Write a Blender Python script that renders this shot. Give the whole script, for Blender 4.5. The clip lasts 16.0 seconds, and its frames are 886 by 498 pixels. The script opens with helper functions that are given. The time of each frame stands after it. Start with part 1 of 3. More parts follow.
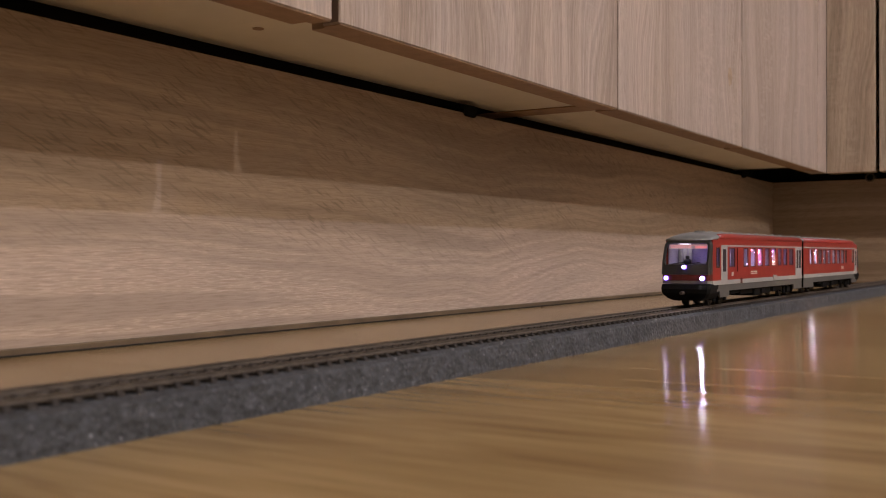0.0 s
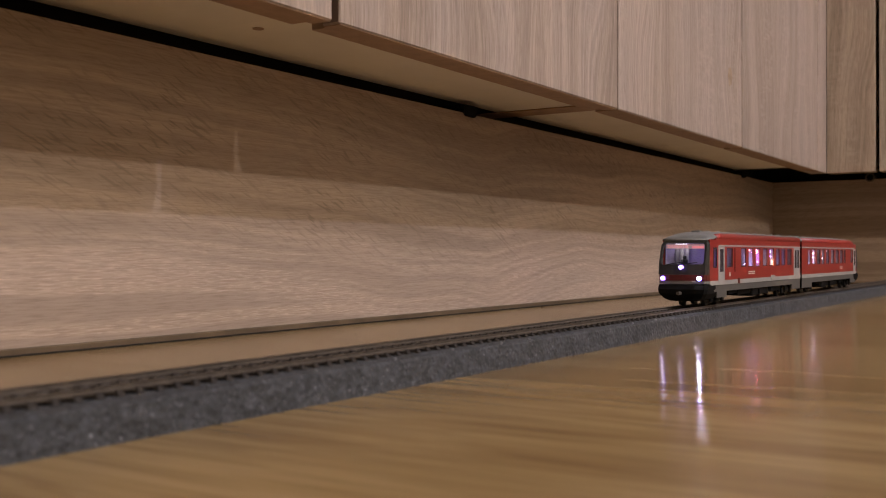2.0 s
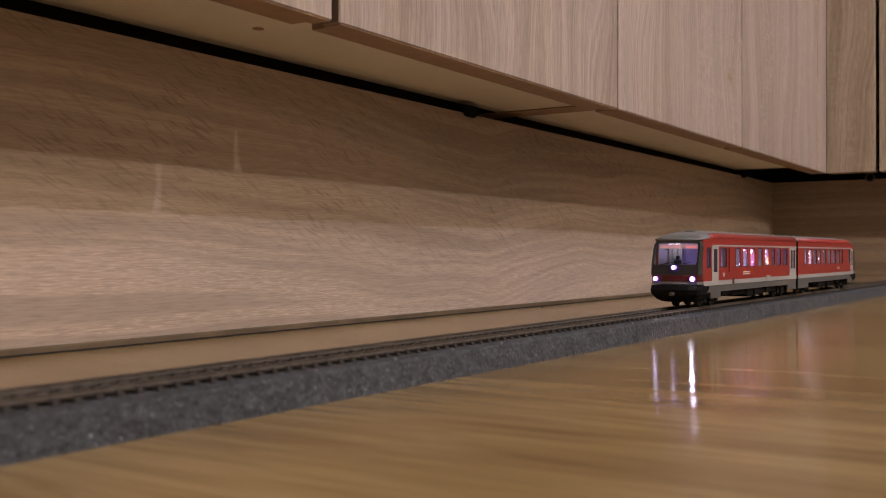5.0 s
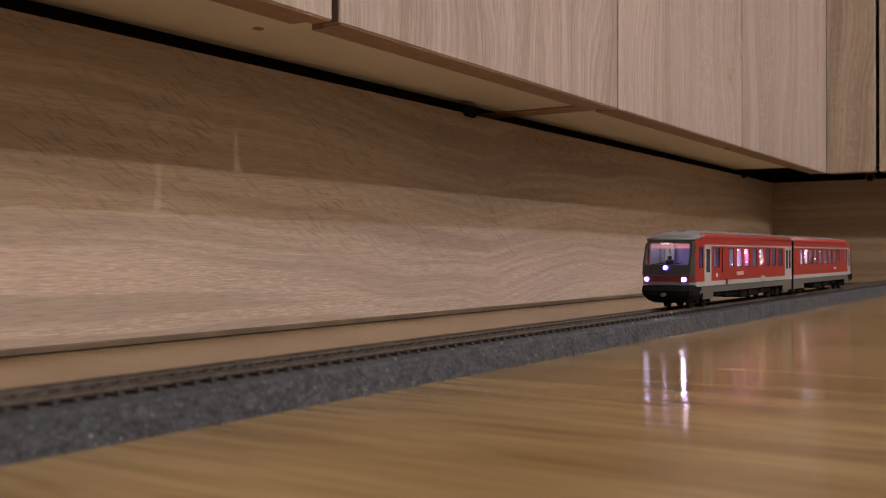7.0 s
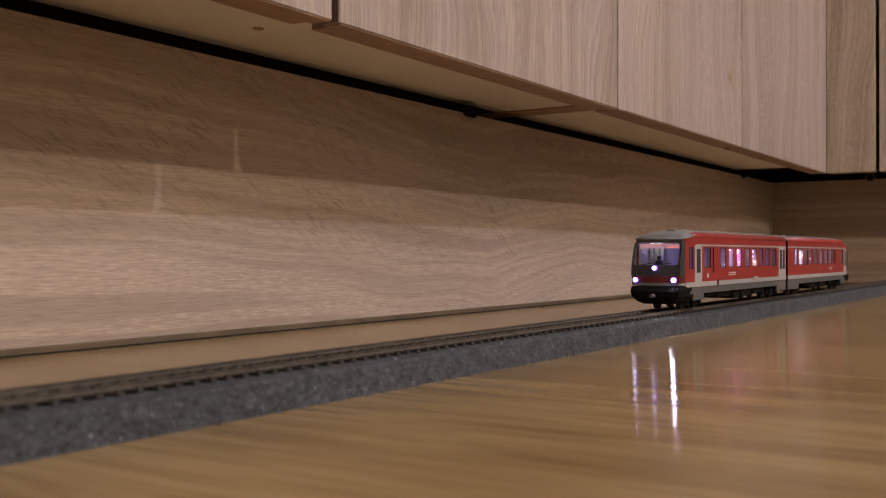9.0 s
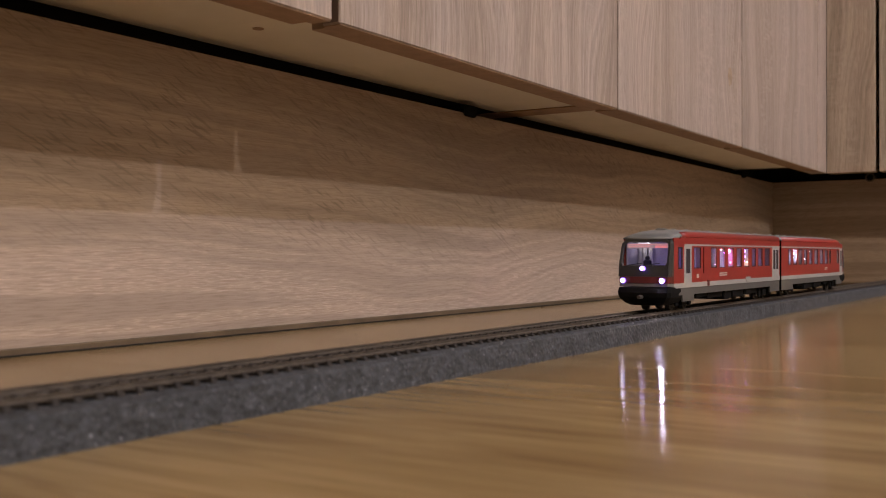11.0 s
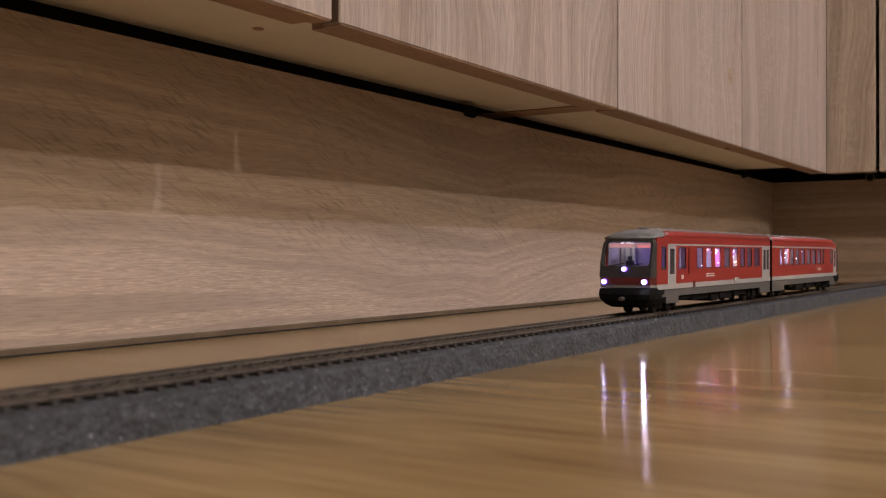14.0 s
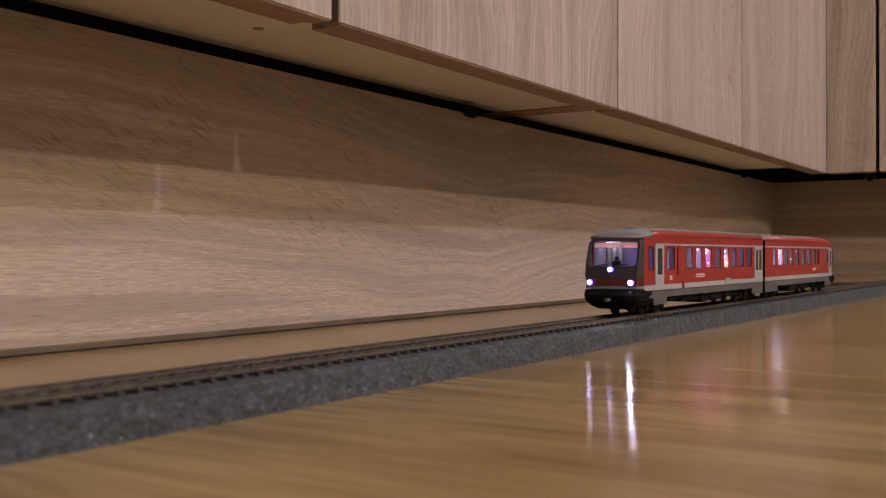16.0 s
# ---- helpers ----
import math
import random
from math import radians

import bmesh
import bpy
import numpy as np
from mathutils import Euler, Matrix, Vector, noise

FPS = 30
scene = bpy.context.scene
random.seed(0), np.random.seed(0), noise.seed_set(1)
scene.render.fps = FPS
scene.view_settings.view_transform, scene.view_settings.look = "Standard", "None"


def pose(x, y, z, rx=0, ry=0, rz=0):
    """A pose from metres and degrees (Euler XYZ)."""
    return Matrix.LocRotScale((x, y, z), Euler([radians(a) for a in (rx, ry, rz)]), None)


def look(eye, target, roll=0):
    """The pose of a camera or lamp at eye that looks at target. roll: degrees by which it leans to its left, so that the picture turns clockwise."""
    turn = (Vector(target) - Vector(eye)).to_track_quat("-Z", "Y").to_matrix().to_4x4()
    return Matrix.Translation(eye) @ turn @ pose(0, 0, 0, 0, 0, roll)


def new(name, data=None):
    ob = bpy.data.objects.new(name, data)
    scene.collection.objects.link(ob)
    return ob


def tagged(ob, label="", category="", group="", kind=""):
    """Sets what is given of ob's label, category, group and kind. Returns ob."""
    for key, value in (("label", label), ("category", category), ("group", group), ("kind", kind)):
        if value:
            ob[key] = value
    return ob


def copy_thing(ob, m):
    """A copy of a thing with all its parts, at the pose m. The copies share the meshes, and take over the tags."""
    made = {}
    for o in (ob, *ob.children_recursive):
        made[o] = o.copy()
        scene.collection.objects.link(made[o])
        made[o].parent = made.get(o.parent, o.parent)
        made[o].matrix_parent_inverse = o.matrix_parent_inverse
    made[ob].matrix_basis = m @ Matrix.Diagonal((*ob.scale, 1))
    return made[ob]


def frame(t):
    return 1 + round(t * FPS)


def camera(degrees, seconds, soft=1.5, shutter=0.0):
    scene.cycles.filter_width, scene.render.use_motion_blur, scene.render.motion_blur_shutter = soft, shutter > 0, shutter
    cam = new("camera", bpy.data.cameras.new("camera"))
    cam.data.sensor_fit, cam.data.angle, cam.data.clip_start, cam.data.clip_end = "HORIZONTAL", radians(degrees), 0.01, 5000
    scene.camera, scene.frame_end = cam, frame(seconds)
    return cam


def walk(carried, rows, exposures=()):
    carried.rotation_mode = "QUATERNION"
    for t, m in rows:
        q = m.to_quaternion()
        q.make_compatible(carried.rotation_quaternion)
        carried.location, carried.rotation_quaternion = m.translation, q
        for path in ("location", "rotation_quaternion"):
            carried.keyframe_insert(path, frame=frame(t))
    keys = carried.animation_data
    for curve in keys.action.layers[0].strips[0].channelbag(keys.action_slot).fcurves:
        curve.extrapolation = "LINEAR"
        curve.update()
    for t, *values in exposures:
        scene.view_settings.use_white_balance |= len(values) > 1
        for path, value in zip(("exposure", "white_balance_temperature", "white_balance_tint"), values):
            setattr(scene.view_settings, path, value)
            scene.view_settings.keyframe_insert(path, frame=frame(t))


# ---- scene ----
cam = camera(47.54, 16.0, soft=1.0)
cam.data.dof.use_dof = True
cam.data.dof.focus_distance = 0.76
cam.data.dof.aperture_fstop = 19.0

EYE = 0.0522                       # lens height over the floor
HEAD = pose(0, 0, EYE, 90.28, 0, 32.59 - 90)
walk(cam, [(0.0, HEAD), (16.0, HEAD)], exposures=[(0.0, 0.0), (16.0, 0.0)])

# ---- light: three ceiling lamps of the room and the room's own bounce ----
world = bpy.data.worlds.new("room_air")
scene.world = world
world.use_nodes = True
world.node_tree.nodes["Background"].inputs[0].default_value = (1.0, 0.86, 0.70, 1)
world.node_tree.nodes["Background"].inputs[1].default_value = 0.0


def ceiling_lamp(name, place, watts, colour, radius, aim=None, cone=75):
    data = bpy.data.lights.new(name, "SPOT" if aim else "POINT")
    if aim:
        data.spot_size, data.spot_blend = radians(cone), 1.0
    data.energy, data.color, data.shadow_soft_size = watts, colour, radius
    ob = new(name, data)
    ob.matrix_world = look(place, aim) if aim else pose(*place)
    return ob


ceiling_lamp("lamp_warm", (-0.75, -2.91, 2.35), 139, (1.0, 0.87, 0.72), 0.035)
ceiling_lamp("lamp_white", (1.00, -1.99, 2.35), 80, (1.0, 0.955, 1.07), 0.020, (1.10, 0.30, 0.0), 78)
ceiling_lamp("lamp_white", (0.92, -1.66, 2.35), 106, (1.0, 0.96, 1.09), 0.30, (1.12, 0.30, 0.0), 78)

# ---- plan ----
WALL_Y = 0.4595                    # plinth front
DOOR_Y = 0.347                     # cabinet fronts
PLINTH_TOP = 0.1760
DOOR_BOTTOM = 0.1798
UNDER = 0.1872                     # cabinet underside
CORNER_X = 1.786                   # plinth of the return run
RETURN_X = 1.673                   # fronts of the return run
TURN = -0.41                       # the track's turn against the plinth, degrees
TRACK_D = 0.2486                   # track centre line beside the lens
RAIL_Z = 0.0143
BED_TOP = 0.0108


# ---- materials ----
def material(name):
    m = bpy.data.materials.new(name)
    m.use_nodes = True
    return m, m.node_tree.nodes, m.node_tree.links, m.node_tree.nodes["Principled BSDF"]


def ramp(nodes, stops):
    r = nodes.new("ShaderNodeValToRGB")
    while len(r.color_ramp.elements) < len(stops):
        r.color_ramp.elements.new(0.5)
    for e, (p, c) in zip(r.color_ramp.elements, stops):
        e.position, e.color = p, (*c, 1)
    return r


def mapped(nodes, links, scale, turn=(0, 0, 0)):
    tc = nodes.new("ShaderNodeTexCoord")
    mp = nodes.new("ShaderNodeMapping")
    mp.inputs["Scale"].default_value = scale
    mp.inputs["Rotation"].default_value = [radians(a) for a in turn]
    links.new(tc.outputs["Object"], mp.inputs["Vector"])
    return mp


def noise_of(nodes, links, mp, scale, detail=4.0, rough=0.55, dist=0.0):
    n = nodes.new("ShaderNodeTexNoise")
    n.inputs["Scale"].default_value, n.inputs["Detail"].default_value = scale, detail
    n.inputs["Roughness"].default_value, n.inputs["Distortion"].default_value = rough, dist
    links.new(mp.outputs[0], n.inputs["Vector"])
    return n


def mix(nodes, links, kind, fac, a, b):
    x = nodes.new("ShaderNodeMix")
    x.data_type, x.blend_type = "RGBA", kind
    if hasattr(fac, "is_linked"):
        links.new(fac, x.inputs[0])
    else:
        x.inputs[0].default_value = fac
    for s, v in ((x.inputs[6], a), (x.inputs[7], b)):
        if hasattr(v, "is_linked"):
            links.new(v, s)
        else:
            s.default_value = (*v, 1)
    return x.outputs[2]


def bump(nodes, links, bsdf, height, strength, distance):
    b = nodes.new("ShaderNodeBump")
    b.inputs["Strength"].default_value, b.inputs["Distance"].default_value = strength, distance
    links.new(height, b.inputs["Height"])
    links.new(b.outputs[0], bsdf.inputs["Normal"])


def shifted(nodes, links, scale):
    """Object coordinates, moved by a random step for each object, then scaled."""
    tc, info = nodes.new("ShaderNodeTexCoord"), nodes.new("ShaderNodeObjectInfo")
    step = nodes.new("ShaderNodeVectorMath")
    step.operation = "MULTIPLY_ADD"
    step.inputs[0].default_value = (0, 0, 0)
    links.new(info.outputs["Random"], step.inputs[0])
    step.inputs[1].default_value = (7.3, 5.1, 3.7)
    links.new(tc.outputs["Object"], step.inputs[2])
    sized = nodes.new("ShaderNodeMapping")
    sized.inputs["Scale"].default_value = scale
    links.new(step.outputs[0], sized.inputs["Vector"])
    return sized


def calc(nodes, links, op, *values):
    n = nodes.new("ShaderNodeMath")
    n.operation = op
    for socket, v in zip(n.inputs, values):
        if hasattr(v, "is_linked"):
            links.new(v, socket)
        else:
            socket.default_value = v
    return n.outputs[0]


def spread(nodes, links, u, v, ku, kv, detail=2.0, rough=0.5, dist=0.0, w=0.0):
    """Noise over two coordinates, each with its own fineness."""
    c = nodes.new("ShaderNodeCombineXYZ")
    links.new(calc(nodes, links, "MULTIPLY", u, ku), c.inputs[0])
    links.new(calc(nodes, links, "MULTIPLY", v, kv), c.inputs[1])
    c.inputs[2].default_value = w
    n = nodes.new("ShaderNodeTexNoise")
    n.inputs["Scale"].default_value, n.inputs["Detail"].default_value = 1.0, detail
    n.inputs["Roughness"].default_value, n.inputs["Distortion"].default_value = rough, dist
    links.new(c.outputs[0], n.inputs["Vector"])
    return n.outputs[0]


def wood(name, light, mid, dark, along, rough=0.5, across=None, fixed=False, sway=0.03, dips=(), flecks=0.0, slant=0.45, low=None,
         dashes=0.6, pores=0.5, bands=55, figure=0.13, rays=0.0, relief=0.3):
    """Oak decor: growth bands, pale dashes and dark pores follow one bowed grain along the axis 'along'."""
    m, nodes, links, bsdf = material(name)

    def grey(lo, hi):
        return [(lo[0], (lo[1],) * 3), (hi[0], (hi[1],) * 3)]
    if fixed:
        place = nodes.new("ShaderNodeTexCoord").outputs["Object"]
    else:
        place = shifted(nodes, links, (1, 1, 1)).outputs[0]
    split = nodes.new("ShaderNodeSeparateXYZ")
    links.new(place, split.inputs[0])
    u = split.outputs[along]
    v = split.outputs[across if across is not None else 0 if along == 2 else 2]
    # the grain's height: across the board, bent by slow waves and by one pointed arch
    wave = spread(nodes, links, u, v, 3.2, 7.0, 1.5, 0.5, 0.3, 2.7)
    grain = calc(nodes, links, "MULTIPLY_ADD", wave, sway, v)
    for u0, wide, deep in dips:
        off = calc(nodes, links, "MULTIPLY", calc(nodes, links, "ADD", u, -u0), 1.0 / wide)
        bell = calc(nodes, links, "DIVIDE", 1.0, calc(nodes, links, "MULTIPLY_ADD", off, off, 1.0))
        grain = calc(nodes, links, "MULTIPLY_ADD", bell, deep, grain)
    broad = spread(nodes, links, u, grain, 0.9, bands * 0.33, 2.0, 0.5, 0.0, 0.4)
    base = ramp(nodes, [(0.32, dark), (0.47, mid), (0.60, light), (0.74, mid)])
    links.new(broad, base.inputs[0])
    ring = spread(nodes, links, u, grain, 2.0, bands * 2.6, 2.0, 0.55, 0.0, 1.9)
    rr = ramp(nodes, grey((0.40, 1.0 - figure), (0.60, 1.0 + figure * 0.7)))
    links.new(ring, rr.inputs[0])
    col = mix(nodes, links, "MULTIPLY", 1.0, base.outputs[0], rr.outputs[0])
    # pale dashes gather in the lighter rings, dark pores in the darker ones
    short = spread(nodes, links, u, calc(nodes, links, "MULTIPLY_ADD", wave, sway * 0.35, v), 95, 1050, 2.0, 0.6, 0.0, 6.1)
    dr = ramp(nodes, grey((0.50, 0.0), (0.66, dashes)))
    links.new(short, dr.inputs[0])
    where = ramp(nodes, grey((0.48, 0.06), (0.56, 1.0)))
    links.new(ring, where.inputs[0])
    amount = calc(nodes, links, "MULTIPLY", dr.outputs[0], where.outputs[0])
    if low:
        fade = nodes.new("ShaderNodeMapRange")
        fade.inputs["From Min"].default_value, fade.inputs["From Max"].default_value = low
        fade.inputs["To Min"].default_value, fade.inputs["To Max"].default_value = 1.0, 0.25
        links.new(grain, fade.inputs["Value"])
        amount = calc(nodes, links, "MULTIPLY", amount, fade.outputs[0])
    col = mix(nodes, links, "MIX", amount, col, [c * 1.22 + 0.05 for c in light])
    fine = spread(nodes, links, u, calc(nodes, links, "MULTIPLY_ADD", wave, sway * 0.2, v), 60, 1250, 4.0, 0.68, 0.0, 3.3)
    fr = ramp(nodes, [(0.36, (0.50, 0.44, 0.40)), (0.50, (0.94, 0.92, 0.90)), (0.64, (1.12, 1.11, 1.11))])
    links.new(fine, fr.inputs[0])
    col = mix(nodes, links, "MULTIPLY", pores, col, fr.outputs[0])
    cloud = spread(nodes, links, u, v, 2.2, 5.0, 2.0, 0.5, 0.0, 8.8)
    cr = ramp(nodes, [(0.3, (0.90, 0.91, 0.92)), (0.7, (1.06, 1.05, 1.03))])
    links.new(cloud, cr.inputs[0])
    col = mix(nodes, links, "MULTIPLY", 1.0, col, cr.outputs[0])
    if rays:
        # pale ray figure lying across the grain, in patches
        curl = spread(nodes, links, u, v, 210, 42, 1.0, 0.5, 1.2, 5.5)
        patch = spread(nodes, links, u, v, 5.0, 16, 2.0, 0.5, 0.0, 7.7)
        a, b = ramp(nodes, grey((0.54, 0.0), (0.62, 1.0))), ramp(nodes, grey((0.50, 0.0), (0.62, rays)))
        links.new(curl, a.inputs[0])
        links.new(patch, b.inputs[0])
        col = mix(nodes, links, "MIX", calc(nodes, links, "MULTIPLY", a.outputs[0], b.outputs[0]), col, [c * 1.16 for c in light])
    if flecks:
        # short dark slanting flecks
        lean = calc(nodes, links, "MULTIPLY_ADD", u, slant, v)
        stroke = spread(nodes, links, u, lean, 78, 540, 1.0, 0.4, 0.3, 4.4)
        vr = ramp(nodes, grey((0.57, 0.0), (0.69, 1.0)))
        links.new(stroke, vr.inputs[0])
        patch = spread(nodes, links, u, v, 11, 22, 2.0, 0.5, 0.0, 9.9)
        wh = ramp(nodes, grey((0.34, 0.15 * flecks), (0.58, flecks)))
        links.new(patch, wh.inputs[0])
        amount = calc(nodes, links, "MULTIPLY", vr.outputs[0], wh.outputs[0])
        if low:
            high = nodes.new("ShaderNodeMapRange")
            high.inputs["From Min"].default_value, high.inputs["From Max"].default_value = low
            links.new(grain, high.inputs["Value"])
            amount = calc(nodes, links, "MULTIPLY", amount, high.outputs[0])
        col = mix(nodes, links, "MIX", amount, col, [c * 0.52 for c in dark])
    links.new(col, bsdf.inputs["Base Color"])
    bsdf.inputs["Roughness"].default_value = rough
    bump(nodes, links, bsdf, fine, relief, 0.0004)
    return m


def plain(name, colour, rough=0.5, metal=0.0, vary=0.12, scale=60.0, relief=0.0, glow=None, power=0.0):
    m, nodes, links, bsdf = material(name)
    n = noise_of(nodes, links, mapped(nodes, links, (1, 1, 1)), scale, 4)
    r = ramp(nodes, [(0.3, [c * (1 - vary) for c in colour]), (0.7, [min(1, c * (1 + vary)) for c in colour])])
    links.new(n.outputs[0], r.inputs[0])
    links.new(r.outputs[0], bsdf.inputs["Base Color"])
    bsdf.inputs["Roughness"].default_value, bsdf.inputs["Metallic"].default_value = rough, metal
    if relief:
        bump(nodes, links, bsdf, n.outputs[0], relief, 0.0005)
    if glow:
        bsdf.inputs["Emission Color"].default_value = (*glow, 1)
        bsdf.inputs["Emission Strength"].default_value = power
    return m


def glass(name, tint, rough=0.02, ior=1.05):
    m, nodes, links, bsdf = material(name)
    bsdf.inputs["Base Color"].default_value = (*tint, 1)
    bsdf.inputs["Roughness"].default_value = rough
    bsdf.inputs["Transmission Weight"].default_value = 1.0
    bsdf.inputs["IOR"].default_value = ior
    return m


def floor_wood():
    """Glossy honey-coloured laminate, grain across the room towards the plinth."""
    m, nodes, links, bsdf = material("honey_laminate")
    rings = noise_of(nodes, links, mapped(nodes, links, (24, 3.2, 1)), 1.0, 5, 0.6, 0.6)
    base = ramp(nodes, [(0.41, (0.284, 0.186, 0.083)), (0.48, (0.332, 0.226, 0.104)), (0.53, (0.374, 0.262, 0.126)), (0.61, (0.304, 0.203, 0.092))])
    links.new(rings.outputs[0], base.inputs[0])
    fine = noise_of(nodes, links, mapped(nodes, links, (330, 12, 1)), 1.0, 3, 0.6)
    fr = ramp(nodes, [(0.32, (0.70, 0.66, 0.60)), (0.55, (1, 1, 1))])
    links.new(fine.outputs[0], fr.inputs[0])
    col = mix(nodes, links, "MULTIPLY", 0.85, base.outputs[0], fr.outputs[0])
    lines = noise_of(nodes, links, mapped(nodes, links, (52, 4.5, 1)), 1.0, 5, 0.65, 0.3)
    lr = ramp(nodes, [(0.36, (0.78, 0.75, 0.70)), (0.48, (0.96, 0.96, 0.95)), (0.62, (1.08, 1.08, 1.08))])
    links.new(lines.outputs[0], lr.inputs[0])
    col = mix(nodes, links, "MULTIPLY", 0.32, col, lr.outputs[0])
    wide = noise_of(nodes, links, mapped(nodes, links, (10, 2.0, 1)), 1.0, 3, 0.6, 0.8)
    wr = ramp(nodes, [(0.36, (0.86, 0.845, 0.82)), (0.62, (1.08, 1.08, 1.08))])
    links.new(wide.outputs[0], wr.inputs[0])
    col = mix(nodes, links, "MULTIPLY", 1.0, col, wr.outputs[0])
    links.new(col, bsdf.inputs["Base Color"])
    smear = noise_of(nodes, links, mapped(nodes, links, (7, 5, 1)), 1.0, 4, 0.6)
    rr = nodes.new("ShaderNodeMapRange")
    rr.inputs["To Min"].default_value, rr.inputs["To Max"].default_value = 0.115, 0.150
    links.new(smear.outputs[0], rr.inputs["Value"])
    links.new(rr.outputs[0], bsdf.inputs["Roughness"])
    # brushed lacquer: the sheen is drawn out across the grain
    tan = nodes.new("ShaderNodeTangent")
    tan.direction_type, tan.uv_map = "UV_MAP", "along_x"
    links.new(tan.outputs[0], bsdf.inputs["Tangent"])
    bsdf.inputs["Anisotropic"].default_value = 0.8
    gloss = nodes.new("ShaderNodeMapRange")
    gloss.inputs["From Min"].default_value, gloss.inputs["From Max"].default_value = 0.40, 0.60
    gloss.inputs["To Min"].default_value, gloss.inputs["To Max"].default_value = 0.09, 0.14
    links.new(rings.outputs[0], gloss.inputs["Value"])
    links.new(gloss.outputs[0], bsdf.inputs["Specular IOR Level"])
    bump(nodes, links, bsdf, fine.outputs[0], 0.008, 0.0002)
    return m


def foam():
    """Dark grey foam with pale grains."""
    m, nodes, links, bsdf = material("grey_foam")
    mp = mapped(nodes, links, (1, 1, 1))
    n = noise_of(nodes, links, mp, 260, 4, 0.6)
    r = ramp(nodes, [(0.3, (0.037, 0.039, 0.044)), (0.7, (0.056, 0.059, 0.067))])
    links.new(n.outputs[0], r.inputs[0])
    v = nodes.new("ShaderNodeTexVoronoi")
    v.inputs["Scale"].default_value = 420
    links.new(mp.outputs[0], v.inputs["Vector"])
    g = noise_of(nodes, links, mp, 950, 1)
    gr = ramp(nodes, [(0.66, (0, 0, 0)), (0.76, (1, 1, 1))])
    links.new(g.outputs[0], gr.inputs[0])
    col = mix(nodes, links, "MIX", gr.outputs[0], r.outputs[0], (0.22, 0.22, 0.245))
    patch = noise_of(nodes, links, mp, 130, 4, 0.65)
    pr = ramp(nodes, [(0.38, (0.78, 0.78, 0.78)), (0.62, (1.28, 1.30, 1.34))])
    links.new(patch.outputs[0], pr.inputs[0])
    col = mix(nodes, links, "MULTIPLY", 1.0, col, pr.outputs[0])
    links.new(col, bsdf.inputs["Base Color"])
    bsdf.inputs["Roughness"].default_value = 0.8
    bump(nodes, links, bsdf, v.outputs["Distance"], 0.7, 0.0012)
    return m


OAK_DOOR = wood("oak_decor_upright", (0.450, 0.380, 0.344), (0.402, 0.332, 0.290), (0.358, 0.290, 0.247), 2, sway=0.11, dashes=0.32, pores=0.52, bands=105, figure=0.12, rays=0.35)
# door oak tinted yellower: the warm lamp's cast on the return is in the colour
OAK_SIDE = wood("oak_decor_upright_warm_lit", (0.45, 0.37, 0.30), (0.41, 0.33, 0.26), (0.36, 0.285, 0.22), 2, across=1, sway=0.06, dashes=0.35, pores=0.6, bands=70, rays=0.3)
OAK_PLINTH = wood("oak_decor_lengthwise", (0.452, 0.366, 0.306), (0.422, 0.335, 0.276), (0.390, 0.302, 0.243), 0, fixed=True, sway=0.05, dips=((0.80, 0.045, 0.009), (0.76, 0.22, 0.022)), flecks=0.62, low=(0.080, 0.118), dashes=0.85, pores=0.42, bands=46, figure=0.12, relief=0.5)
# plinth oak again, darkened: the return run's shade is in these colours
OAK_RETURN_SHADED = wood("oak_decor_return_shaded", (0.42, 0.33, 0.27), (0.37, 0.285, 0.225), (0.32, 0.24, 0.18), 1, fixed=True, flecks=0.4, low=(0.06, 0.10), pores=0.45)
# edge band darkened: the shade between neighbouring doors is in this colour
GAP_SHADE_EDGE = plain("gap_shade_edge_band", (0.17, 0.11, 0.08), 0.6)
KNOT = plain("oak_knot", (0.36, 0.265, 0.185), 0.5, vary=0.25, scale=160)
EDGE = plain("brown_edge_band", (0.36, 0.235, 0.155), 0.55, vary=0.15, scale=90)
CARCASS = plain("pale_melamine", (0.88, 0.84, 0.76), 0.55, vary=0.05, scale=14)
# near-black: shade of the plinth gaps and seal foot, and two carcass types
VOID = plain("near_black_matte", (0.012, 0.010, 0.009), 0.9)
SEAL = plain("brown_seal", (0.125, 0.090, 0.056), 0.5, vary=0.35, scale=22)
SOCKET = plain("dull_socket", (0.10, 0.085, 0.07), 0.4)
BLACK = plain("black_plastic", (0.007, 0.007, 0.0075), 0.75, vary=0.2)
FLOOR = floor_wood()
FOAM = foam()
PLASTER = plain("cream_plaster", (0.68, 0.635, 0.585), 0.85, vary=0.04, scale=20, relief=0.1)
STONE = plain("worktop_laminate", (0.12, 0.11, 0.10), 0.35, vary=0.3, scale=300)
SLEEPER = plain("dark_brown_sleeper", (0.042, 0.035, 0.032), 0.6, vary=0.3, scale=400)
RAIL = plain("browned_rail", (0.084, 0.068, 0.055), 0.5, metal=0.1, vary=0.3, scale=300)
RAILHEAD = plain("worn_rail_head", (0.11, 0.09, 0.08), 0.35, metal=0.6, vary=0.2, scale=200)
GRAIN = plain("pale_grain", (0.30, 0.30, 0.33), 0.15, vary=0.2, scale=800)
CRUMB = plain("dark_crumb", (0.08, 0.05, 0.03), 0.8, vary=0.3, scale=900)

RED = plain("traffic_red_paint", (0.305, 0.030, 0.026), 0.36, vary=0.05, scale=200)
RED_DEEP = plain("dark_red_paint", (0.10, 0.009, 0.010), 0.4, vary=0.05, scale=200)
WHITE = plain("light_grey_paint", (0.37, 0.36, 0.355), 0.42, vary=0.05, scale=200)
GREY = plain("dusty_grey_paint", (0.095, 0.095, 0.094), 0.5, vary=0.08, scale=200)
